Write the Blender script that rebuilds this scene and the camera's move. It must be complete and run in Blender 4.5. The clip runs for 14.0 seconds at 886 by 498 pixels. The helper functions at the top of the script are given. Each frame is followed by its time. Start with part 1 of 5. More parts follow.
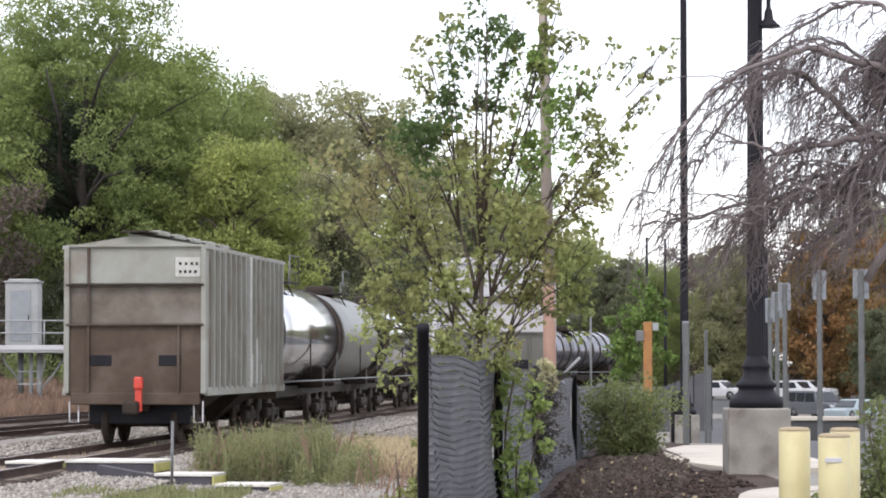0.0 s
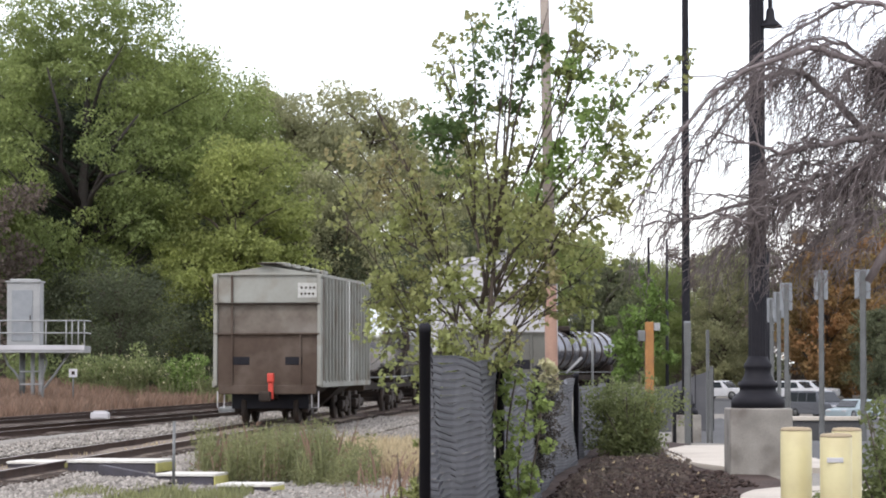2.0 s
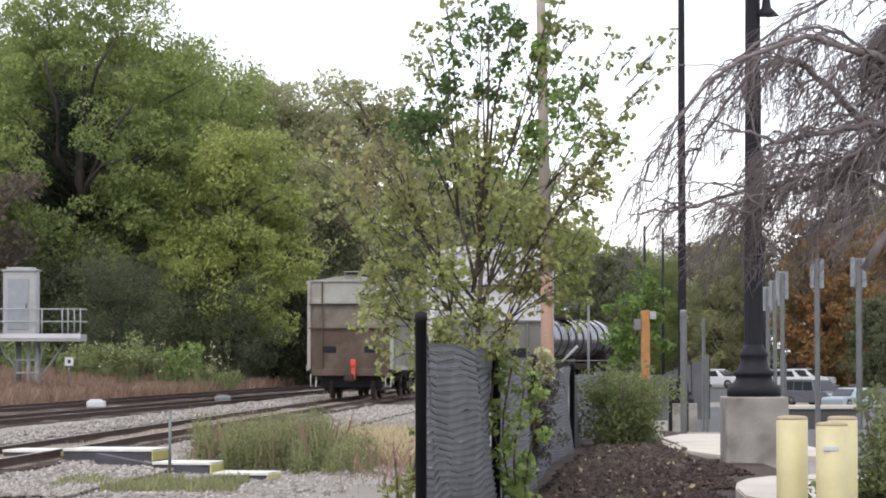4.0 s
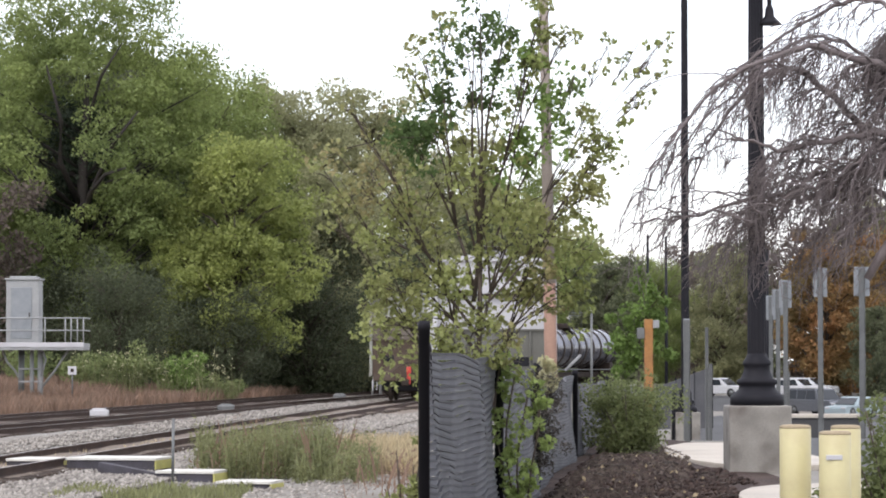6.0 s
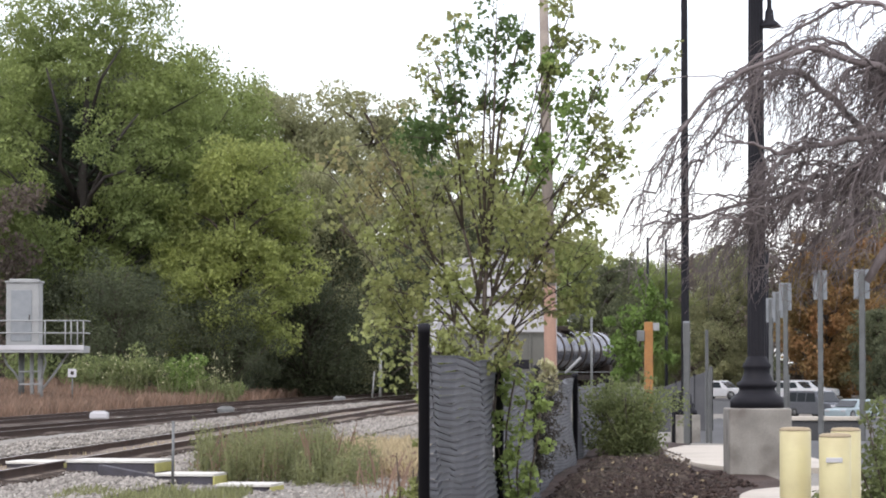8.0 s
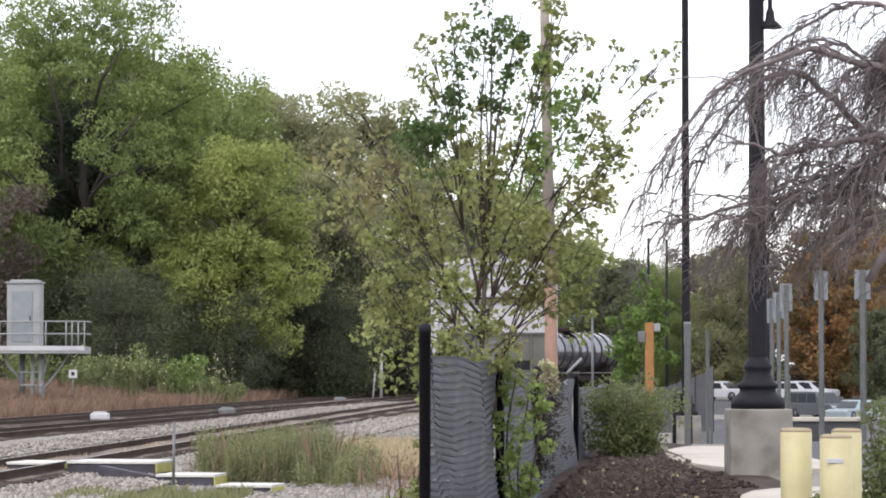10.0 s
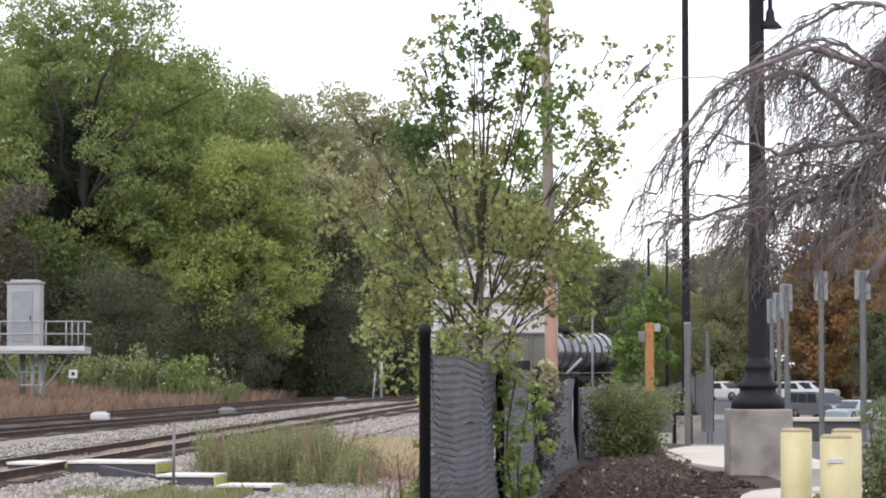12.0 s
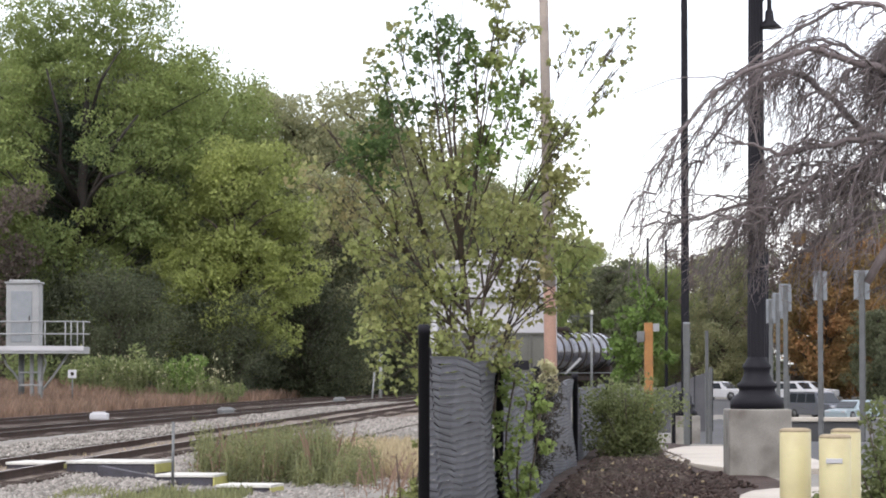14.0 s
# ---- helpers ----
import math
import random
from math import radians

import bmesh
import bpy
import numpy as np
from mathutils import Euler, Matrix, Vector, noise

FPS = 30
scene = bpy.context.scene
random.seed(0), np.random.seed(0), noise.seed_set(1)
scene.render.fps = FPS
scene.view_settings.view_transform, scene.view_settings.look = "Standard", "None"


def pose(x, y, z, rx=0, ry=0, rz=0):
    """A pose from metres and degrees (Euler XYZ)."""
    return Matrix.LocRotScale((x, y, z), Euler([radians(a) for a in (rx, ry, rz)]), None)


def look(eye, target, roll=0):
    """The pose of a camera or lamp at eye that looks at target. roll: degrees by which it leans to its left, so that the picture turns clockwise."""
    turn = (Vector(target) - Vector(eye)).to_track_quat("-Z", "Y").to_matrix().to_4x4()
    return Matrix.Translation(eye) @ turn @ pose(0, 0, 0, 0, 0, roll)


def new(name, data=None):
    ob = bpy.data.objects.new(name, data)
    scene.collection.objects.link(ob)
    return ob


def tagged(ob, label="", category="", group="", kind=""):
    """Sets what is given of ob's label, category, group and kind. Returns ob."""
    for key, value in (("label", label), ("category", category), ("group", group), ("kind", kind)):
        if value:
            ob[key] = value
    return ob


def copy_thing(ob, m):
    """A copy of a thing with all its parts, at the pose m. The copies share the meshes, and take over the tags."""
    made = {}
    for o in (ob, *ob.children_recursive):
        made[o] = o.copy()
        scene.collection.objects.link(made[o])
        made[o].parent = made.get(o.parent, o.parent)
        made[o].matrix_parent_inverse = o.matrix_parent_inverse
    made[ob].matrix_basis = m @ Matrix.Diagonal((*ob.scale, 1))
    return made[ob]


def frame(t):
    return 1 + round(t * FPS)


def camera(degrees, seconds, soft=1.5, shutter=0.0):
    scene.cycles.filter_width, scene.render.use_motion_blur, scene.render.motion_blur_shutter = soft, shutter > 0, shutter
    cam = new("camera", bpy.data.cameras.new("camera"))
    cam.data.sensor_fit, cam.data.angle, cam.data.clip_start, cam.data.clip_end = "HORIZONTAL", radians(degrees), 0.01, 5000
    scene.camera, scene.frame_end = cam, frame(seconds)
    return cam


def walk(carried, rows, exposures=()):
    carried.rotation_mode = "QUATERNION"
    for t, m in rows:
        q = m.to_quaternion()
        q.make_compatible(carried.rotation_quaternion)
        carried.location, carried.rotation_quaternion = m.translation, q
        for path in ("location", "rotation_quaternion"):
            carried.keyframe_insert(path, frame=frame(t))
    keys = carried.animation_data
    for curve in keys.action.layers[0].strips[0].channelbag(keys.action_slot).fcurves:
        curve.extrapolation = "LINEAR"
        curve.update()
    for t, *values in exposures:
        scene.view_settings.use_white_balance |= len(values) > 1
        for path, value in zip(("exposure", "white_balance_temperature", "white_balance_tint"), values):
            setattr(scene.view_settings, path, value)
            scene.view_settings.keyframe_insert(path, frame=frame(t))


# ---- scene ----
cam = camera(17.15, 14.0, 1.9)
walk(cam, [
    (0, pose(0, 0, 1.6, 92.197, 0, -0.033)),
    (0.5, pose(0, 0, 1.6, 92.230, 0, 0.017)),
    (1, pose(0, 0, 1.6, 92.230, 0, 0.000)),
    (1.5, pose(0, 0, 1.6, 92.214, 0, 0.000)),
    (2, pose(0, 0, 1.6, 92.197, 0, 0.000)),
    (2.5, pose(0, 0, 1.6, 92.062, 0, -0.051)),
    (3, pose(0, 0, 1.6, 91.927, 0, -0.084)),
    (5.5, pose(0, 0, 1.6, 92.112, 0, -0.033)),
    (6, pose(0, 0, 1.6, 92.146, 0, -0.017)),
    (6.5, pose(0, 0, 1.6, 92.179, 0, -0.017)),
    (7, pose(0, 0, 1.6, 92.197, 0, -0.017)),
    (7.5, pose(0, 0, 1.6, 92.197, 0, 0.000)),
    (8, pose(0, 0, 1.6, 92.197, 0, -0.017)),
    (10.5, pose(0, 0, 1.6, 92.214, 0, 0.000)),
    (11, pose(0, 0, 1.6, 92.214, 0, 0.000)),
    (11.5, pose(0, 0, 1.6, 92.214, 0, 0.000)),
    (12, pose(0, 0, 1.6, 92.214, 0, 0.000)),
    (12.5, pose(0, 0, 1.6, 92.214, 0, 0.000)),
    (13, pose(0, 0, 1.6, 92.214, 0, 0.000)),
    (13.5, pose(0, 0, 1.6, 92.214, 0, 0.000)),
    (14, pose(0, 0, 1.6, 92.214, 0, -0.017)),
], exposures=[(0.0, 0.62, 6300, 15), (0.5, 0.53, 6300, 15), (3.0, 0.53, 6300, 15), (14.0, 0.53, 6300, 15)])

# ---- world and light: bright overcast afternoon ----
world = bpy.data.worlds.new("overcast_sky")
scene.world = world
world.use_nodes = True
_n = world.node_tree.nodes
_l = world.node_tree.links
sky = _n.new("ShaderNodeTexSky")
sky.sky_type, sky.sun_disc = "NISHITA", False
sky.sun_elevation, sky.sun_rotation = radians(48), radians(200)
sky.air_density, sky.dust_density = 1.0, 1.0
_n["Background"].inputs["Strength"].default_value = 0.06
_l.new(sky.outputs[0], _n["Background"].inputs["Color"])
cloud = _n.new("ShaderNodeBackground")
cloud.inputs["Color"].default_value, cloud.inputs["Strength"].default_value = (1.0, 0.992, 0.985, 1), 0.92
both = _n.new("ShaderNodeAddShader")
_l.new(_n["Background"].outputs[0], both.inputs[0])
_l.new(cloud.outputs[0], both.inputs[1])
_l.new(both.outputs[0], _n["World Output"].inputs["Surface"])
sun = new("sun", bpy.data.lights.new("sun", "SUN"))
sun.data.energy, sun.data.angle, sun.data.color = 0.9, radians(15), (1.0, 0.95, 0.88)
sun.matrix_world = look((0, 0, 60), (18, 42, 60 - 52))


# ---- materials ----
def material(name, color, color2=None, rough=0.8, metal=0.0, scale=6.0, fine=60.0, bump=0.15, island=0.0, per_object=0.0, stains=None, stain_scale=1.2, see=0.0, grain=0.6):
    """Two scales of variation between two colours, fine relief, and where wanted a change from piece to piece."""
    m = bpy.data.materials.new(name)
    m.use_nodes = True
    nt = m.node_tree
    b = nt.nodes["Principled BSDF"]
    b.inputs["Roughness"].default_value, b.inputs["Metallic"].default_value = rough, metal
    color2 = color2 or tuple(c * 0.7 for c in color)
    tc = nt.nodes.new("ShaderNodeTexCoord")
    def noise_tex(s, detail=4.0):
        t = nt.nodes.new("ShaderNodeTexNoise")
        t.inputs["Scale"].default_value, t.inputs["Detail"].default_value = s, detail
        nt.links.new(tc.outputs["Object"], t.inputs["Vector"])
        return t
    def mixed(fac, a, c):
        x = nt.nodes.new("ShaderNodeMix")
        x.data_type = "RGBA"
        for s, v in ((x.inputs[0], fac), (x.inputs[6], a), (x.inputs[7], c)):
            if hasattr(v, "links"):
                nt.links.new(v, s)
            else:
                s.default_value = (*v, 1) if isinstance(v, tuple) else v
        return x.outputs[2]
    def ramp(src, lo, hi):
        r = nt.nodes.new("ShaderNodeMapRange")
        r.inputs["From Min"].default_value, r.inputs["From Max"].default_value = lo, hi
        nt.links.new(src, r.inputs["Value"])
        return r.outputs[0]
    big, small = noise_tex(scale), noise_tex(fine, 3.0)
    out = mixed(ramp(big.outputs["Fac"], 0.32, 0.68), color, color2)
    out = mixed(ramp(small.outputs["Fac"], 0.35, 0.35 + 0.6 / max(grain, 0.05)), out, tuple(c * 0.55 for c in color2))
    if stains:
        st = noise_tex(stain_scale, 6.0)
        out = mixed(ramp(st.outputs["Fac"], 0.5, 0.72), out, stains)
    if island or per_object:
        src = nt.nodes.new("ShaderNodeNewGeometry").outputs["Random Per Island"] if island else nt.nodes.new("ShaderNodeObjectInfo").outputs["Random"]
        k = island or per_object
        hsv = nt.nodes.new("ShaderNodeHueSaturation")
        nt.links.new(ramp(src, 0, 1), hsv.inputs["Value"])
        r = hsv.inputs["Value"].links[0].from_node
        r.inputs["To Min"].default_value, r.inputs["To Max"].default_value = 1 - k, 1 + k
        nt.links.new(out, hsv.inputs["Color"])
        out = hsv.outputs[0]
    nt.links.new(out, b.inputs["Base Color"])
    if bump:
        bp = nt.nodes.new("ShaderNodeBump")
        bp.inputs["Strength"].default_value, bp.inputs["Distance"].default_value = bump, 0.02
        nt.links.new(small.outputs["Fac"], bp.inputs["Height"])
        nt.links.new(bp.outputs[0], b.inputs["Normal"])
    if see:
        tr = nt.nodes.new("ShaderNodeBsdfTranslucent")
        nt.links.new(out, tr.inputs["Color"])
        ms = nt.nodes.new("ShaderNodeMixShader")
        ms.inputs[0].default_value = see
        nt.links.new(b.outputs[0], ms.inputs[1])
        nt.links.new(tr.outputs[0], ms.inputs[2])
        nt.links.new(ms.outputs[0], nt.nodes["Material Output"].inputs["Surface"])
    return m


def leaf_material(name, color, color2, island=0.28, see=0.45, scale=0.25):
    return material(name, color, color2, rough=0.6, scale=scale, fine=3.0, bump=0, island=island, see=see, grain=0.3)


M = dict(
    ballast_dark=material("oily_ballast", (0.15, 0.117, 0.097), (0.09, 0.07, 0.058), scale=1.5, fine=14, bump=0.6),
    ballast=material("ballast", (0.24, 0.195, 0.15), (0.16, 0.13, 0.105), scale=1.5, fine=14, bump=0.6, island=0.35),
    stone=material("crushed_stone", (0.37, 0.345, 0.305), (0.25, 0.225, 0.195), scale=3, fine=20, bump=0.2, island=0.45),
    soil=material("soil", (0.21, 0.185, 0.15), (0.29, 0.28, 0.255), scale=0.25, fine=9, bump=0.5),
    mulch=material("mulch", (0.075, 0.052, 0.042), (0.032, 0.022, 0.019), scale=1.5, fine=40, bump=0.6, island=0.5),
    rail=material("rail_steel", (0.085, 0.055, 0.042), (0.055, 0.037, 0.03), rough=0.7, metal=0.3, scale=2, fine=40),
    rail_head=material("rail_head_worn", (0.36, 0.32, 0.29), (0.26, 0.22, 0.20), rough=0.4, metal=0.7, scale=2, fine=30, bump=0.03),
    screen=material("screen_fabric", (0.115, 0.115, 0.12), (0.085, 0.085, 0.09), rough=0.8, scale=1.5, fine=40),
    tie=material("tie_wood", (0.075, 0.055, 0.042), (0.05, 0.038, 0.03), scale=3, fine=30, bump=0.4, per_object=0.3),
    concrete=material("concrete", (0.32, 0.30, 0.26), (0.21, 0.195, 0.17), scale=3, fine=50, stains=(0.12, 0.10, 0.085), stain_scale=2.4, grain=0.45),
    sign_back=material("sign_back", (0.27, 0.285, 0.295), (0.22, 0.235, 0.245), rough=0.5, metal=0.3, scale=3, fine=40, bump=0.03, grain=0.2),
    slab=material("pavement_slab", (0.55, 0.50, 0.42), (0.46, 0.41, 0.345), scale=1.2, fine=50),
    black=material("black_paint", (0.012, 0.012, 0.016), (0.02, 0.019, 0.022), rough=0.6, scale=3, fine=60, bump=0.05),
    bollard=material("bollard_plastic", (0.60, 0.54, 0.29), (0.54, 0.48, 0.26), rough=0.5, scale=2, fine=30, stains=(0.47, 0.40, 0.22), stain_scale=3, bump=0.03, grain=0.12),
    bollard_cap=material("bollard_dirty_cap", (0.42, 0.34, 0.21), (0.27, 0.21, 0.13), rough=0.7, scale=8, fine=40, bump=0.1),
    pole_wood=material("pole_wood", (0.33, 0.20, 0.14), (0.25, 0.15, 0.11), scale=3, fine=40, bump=0.4),
    pole_grey=material("pole_wood_grey", (0.34, 0.29, 0.24), (0.25, 0.21, 0.18), scale=3, fine=40, bump=0.4),
    galv=material("galvanised", (0.20, 0.205, 0.20), (0.145, 0.15, 0.145), rough=0.5, metal=0.6, scale=4, fine=60, bump=0.05),
    white=material("white_paint", (0.52, 0.515, 0.52), (0.44, 0.43, 0.435), rough=0.6, scale=0.8, fine=20, bump=0.03, grain=0.15),
    hopper=material("hopper_paint", (0.315, 0.32, 0.285), (0.26, 0.26, 0.225), rough=0.7, scale=0.7, fine=9, stains=(0.21, 0.185, 0.15), stain_scale=1.0, bump=0.03, grain=0.2),
    hopper_mid=material("hopper_dusty_shaded_paint", (0.20, 0.175, 0.145), (0.13, 0.108, 0.088), rough=0.8, scale=1.3, fine=8, grain=0.4, bump=0.05, stains=(0.24, 0.22, 0.19), stain_scale=0.9),
    hopper_pale=material("hopper_clean_paint", (0.52, 0.52, 0.48), (0.42, 0.42, 0.38), rough=0.7, scale=0.8, fine=12, bump=0.05),
    hopper_dirt=material("hopper_dirty_paint", (0.070, 0.050, 0.038), (0.098, 0.073, 0.056), rough=0.85, scale=1.3, fine=8, grain=0.4, bump=0.1, stains=(0.13, 0.105, 0.084), stain_scale=1.1),
    steel=material("dark_running_gear", (0.035, 0.03, 0.027), (0.06, 0.045, 0.035), rough=0.7, metal=0.3, scale=3, fine=30),
    tank=material("tank_gloss", (0.50, 0.50, 0.52), (0.42, 0.42, 0.44), rough=0.1, metal=0.9, scale=0.7, fine=10, bump=0.01, grain=0.2, stains=(0.13, 0.12, 0.12), stain_scale=0.5),
    tank_old=material("tank_streaked", (0.22, 0.22, 0.24), (0.15, 0.15, 0.165), rough=0.22, metal=0.85, scale=0.9, fine=10, bump=0.02, grain=0.3, stains=(0.08, 0.075, 0.08), stain_scale=0.8),
    tank_grey=material("tank_grey", (0.16, 0.16, 0.14), (0.11, 0.105, 0.09), rough=0.4, scale=0.6, fine=10, bump=0.02, metal=0.4, grain=0.3),
    red=material("red_marker", (0.62, 0.06, 0.035), (0.5, 0.05, 0.03), rough=0.5, scale=6, fine=40, bump=0.03),
    bark=material("bark", (0.10, 0.075, 0.055), (0.06, 0.045, 0.035), scale=4, fine=30, bump=0.5),
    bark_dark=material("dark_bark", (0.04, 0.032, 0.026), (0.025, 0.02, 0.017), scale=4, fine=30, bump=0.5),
    twig=material("twig_bark", (0.20, 0.168, 0.162), (0.14, 0.115, 0.112), scale=4, fine=40, bump=0.2),
    galv_pale=material("pale_galvanised", (0.36, 0.365, 0.355), (0.29, 0.295, 0.29), rough=0.6, metal=0.15, scale=1.5, fine=30, bump=0.05),
    yellow=material("yellow_edge", (0.55, 0.52, 0.16), (0.45, 0.42, 0.14), scale=4, fine=30),
    board=material("walkway_board", (0.72, 0.70, 0.64), (0.58, 0.56, 0.50), scale=3, fine=30),
    timber=material("walkway_timber", (0.075, 0.07, 0.085), (0.05, 0.045, 0.05), scale=3, fine=30),
    mesh_dark=material("fence_fabric", (0.05, 0.052, 0.062), (0.035, 0.036, 0.042), rough=0.6, scale=3, fine=60),
    mesh_light=material("fence_fabric_light", (0.125, 0.127, 0.145), (0.08, 0.082, 0.095), rough=0.6, scale=3, fine=80),
    asphalt=material("asphalt", (0.07, 0.07, 0.07), (0.05, 0.05, 0.05), scale=0.4, fine=20),
    glass=material("car_glass", (0.03, 0.035, 0.04), (0.03, 0.035, 0.04), rough=0.08, bump=0),
    rubber=material("rubber", (0.02, 0.02, 0.02), (0.03, 0.03, 0.03), rough=0.85),
    car_grey=material("car_paint_grey", (0.20, 0.21, 0.23), (0.17, 0.18, 0.20), rough=0.25, metal=0.4, bump=0),
    car_blue=material("car_paint_silver_blue", (0.42, 0.50, 0.52), (0.38, 0.46, 0.48), rough=0.3, metal=0.3, bump=0),
    car_white=material("car_paint_white", (0.62, 0.62, 0.62), (0.57, 0.57, 0.57), rough=0.3, bump=0),
    orange_wood=material("orange_post_wood", (0.40, 0.19, 0.055), (0.27, 0.13, 0.05), scale=5, fine=40),
    thatch=material("dead_thatch", (0.12, 0.105, 0.085), (0.08, 0.07, 0.058), rough=0.9, scale=4, fine=30, bump=0, island=0.4),
    plume=material("pale_plume", (0.62, 0.60, 0.36), (0.5, 0.47, 0.28), rough=0.8, scale=8, fine=40, see=0.2),
    leaf_wood=leaf_material("woodland_leaf", (0.30, 0.355, 0.12), (0.195, 0.245, 0.092)),
    leaf_olive=leaf_material("olive_leaf", (0.39, 0.39, 0.21), (0.27, 0.275, 0.155)),
    leaf_lime=leaf_material("lime_leaf", (0.37, 0.41, 0.13), (0.27, 0.31, 0.105)),
    leaf_dark=leaf_material("dark_leaf", (0.20, 0.22, 0.125), (0.14, 0.155, 0.092)),
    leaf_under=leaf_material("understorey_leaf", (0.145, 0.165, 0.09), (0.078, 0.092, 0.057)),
    leaf_ivy_shade=leaf_material("shaded_ivy_leaf", (0.07, 0.09, 0.055), (0.045, 0.06, 0.042), see=0.15),
    leaf_bush=leaf_material("bush_leaf", (0.26, 0.30, 0.125), (0.18, 0.22, 0.095), scale=0.6),
    leaf_brown=leaf_material("brown_leaf", (0.185, 0.15, 0.122), (0.13, 0.105, 0.088)),
    leaf_red=leaf_material("autumn_leaf", (0.36, 0.19, 0.085), (0.20, 0.17, 0.07)),
    leaf_maple=leaf_material("sapling_leaf", (0.25, 0.30, 0.10), (0.30, 0.29, 0.125), scale=1.5),
    leaf_fresh=leaf_material("fresh_leaf", (0.18, 0.265, 0.07), (0.12, 0.175, 0.05), scale=1.0),
    leaf_fresh2=leaf_material("light_green_leaf", (0.24, 0.34, 0.10), (0.17, 0.24, 0.075), scale=1.5),
    leaf_vine=leaf_material("vine_leaf", (0.33, 0.42, 0.14), (0.23, 0.29, 0.095), scale=2.0),
    leaf_green=leaf_material("deep_green_leaf", (0.115, 0.175, 0.06), (0.085, 0.13, 0.045), scale=1.5),
    leaf_mid=leaf_material("olive_green_leaf", (0.33, 0.37, 0.14), (0.27, 0.275, 0.11), scale=1.5),
    leaf_rust=leaf_material("rust_leaf", (0.35, 0.29, 0.15), (0.25, 0.275, 0.11), scale=1.5),
    leaf_shrub=leaf_material("shrub_leaf", (0.21, 0.245, 0.10), (0.15, 0.175, 0.075), scale=2.0),
    weed=leaf_material("weed_blade", (0.27, 0.275, 0.125), (0.185, 0.20, 0.09), scale=1.0),
    straw=leaf_material("dry_straw", (0.56, 0.46, 0.28), (0.44, 0.36, 0.22), scale=1.0),
    russet=leaf_material("russet_grass", (0.30, 0.195, 0.135), (0.22, 0.15, 0.105), scale=0.8),
)

for _k, _m in M.items():
    if _k in ("black", "steel", "hopper_dirt", "hopper_mid", "hopper", "ballast", "ballast_dark", "stone", "soil", "mulch", "tie", "rail") or _k.startswith("leaf"):
        _m.node_tree.nodes["Principled BSDF"].inputs["Specular IOR Level"].default_value = 0.15


# ---- mesh helpers ----
def part(name, bm, mat, parent=None, label=""):
    me = bpy.data.meshes.new(name)
    bm.to_mesh(me)
    bm.free()
    me.materials.append(mat)
    ob = new(name, me)
    if parent:
        ob.parent = parent
    return tagged(ob, label)


def thing(name, m, label, category, group="", kind=""):
    ob = new(name)
    ob.matrix_basis = m
    return tagged(ob, label, category, group, kind)


def box(bm, c, s, bevel=0.0, m=None):
    r = bmesh.ops.create_cube(bm, size=1, matrix=Matrix.LocRotScale(c, None, s) if m is None else m @ Matrix.LocRotScale(c, None, s))
    if bevel:
        es = list({e for v in r["verts"] for e in v.link_edges})
        bmesh.ops.bevel(bm, geom=es, offset=bevel, segments=2, affect="EDGES", profile=0.5)
    return bm


def boxed(c, s, bevel=0.0):
    return box(bmesh.new(), c, s, bevel)


def tube(bm, pts, radii, sides=8, cap=True):
    """A tapered tube along points."""
    rings = []
    n = len(pts)
    pts = [Vector(p) for p in pts]
    for i, p in enumerate(pts):
        d = (pts[min(i + 1, n - 1)] - pts[max(i - 1, 0)]).normalized()
        a = d.orthogonal().normalized() if abs(d.z) > 0.9 else d.cross(Vector((0, 0, 1))).normalized()
        b = d.cross(a)
        rings.append([bm.verts.new(p + (a * math.cos(k * math.tau / sides) + b * math.sin(k * math.tau / sides)) * radii[i]) for k in range(sides)])
    for r0, r1 in zip(rings, rings[1:]):
        for k in range(sides):
            f = bm.faces.new((r0[k], r0[(k + 1) % sides], r1[(k + 1) % sides], r1[k]))
            f.smooth = True
    if cap:
        bm.faces.new(rings[0][::-1])
        bm.faces.new(rings[-1])
    return bm


def lathe(bm, profile, sides=24, axis="z", at=(0, 0, 0)):
    """A turned body from (radius, height) rows."""
    rings = []
    for r, h in profile:
        ring = []
        for k in range(sides):
            a = k * math.tau / sides
            p = (r * math.cos(a), r * math.sin(a), h) if axis == "z" else (r * math.cos(a), h, r * math.sin(a))
            ring.append(bm.verts.new(Vector(p) + Vector(at)))
        rings.append(ring)
    for r0, r1 in zip(rings, rings[1:]):
        for k in range(sides):
            f = bm.faces.new((r0[k], r0[(k + 1) % sides], r1[(k + 1) % sides], r1[k]))
            f.smooth = True
    bm.faces.new(rings[0])
    bm.faces.new(rings[-1])
    bmesh.ops.recalc_face_normals(bm, faces=bm.faces)
    return bm


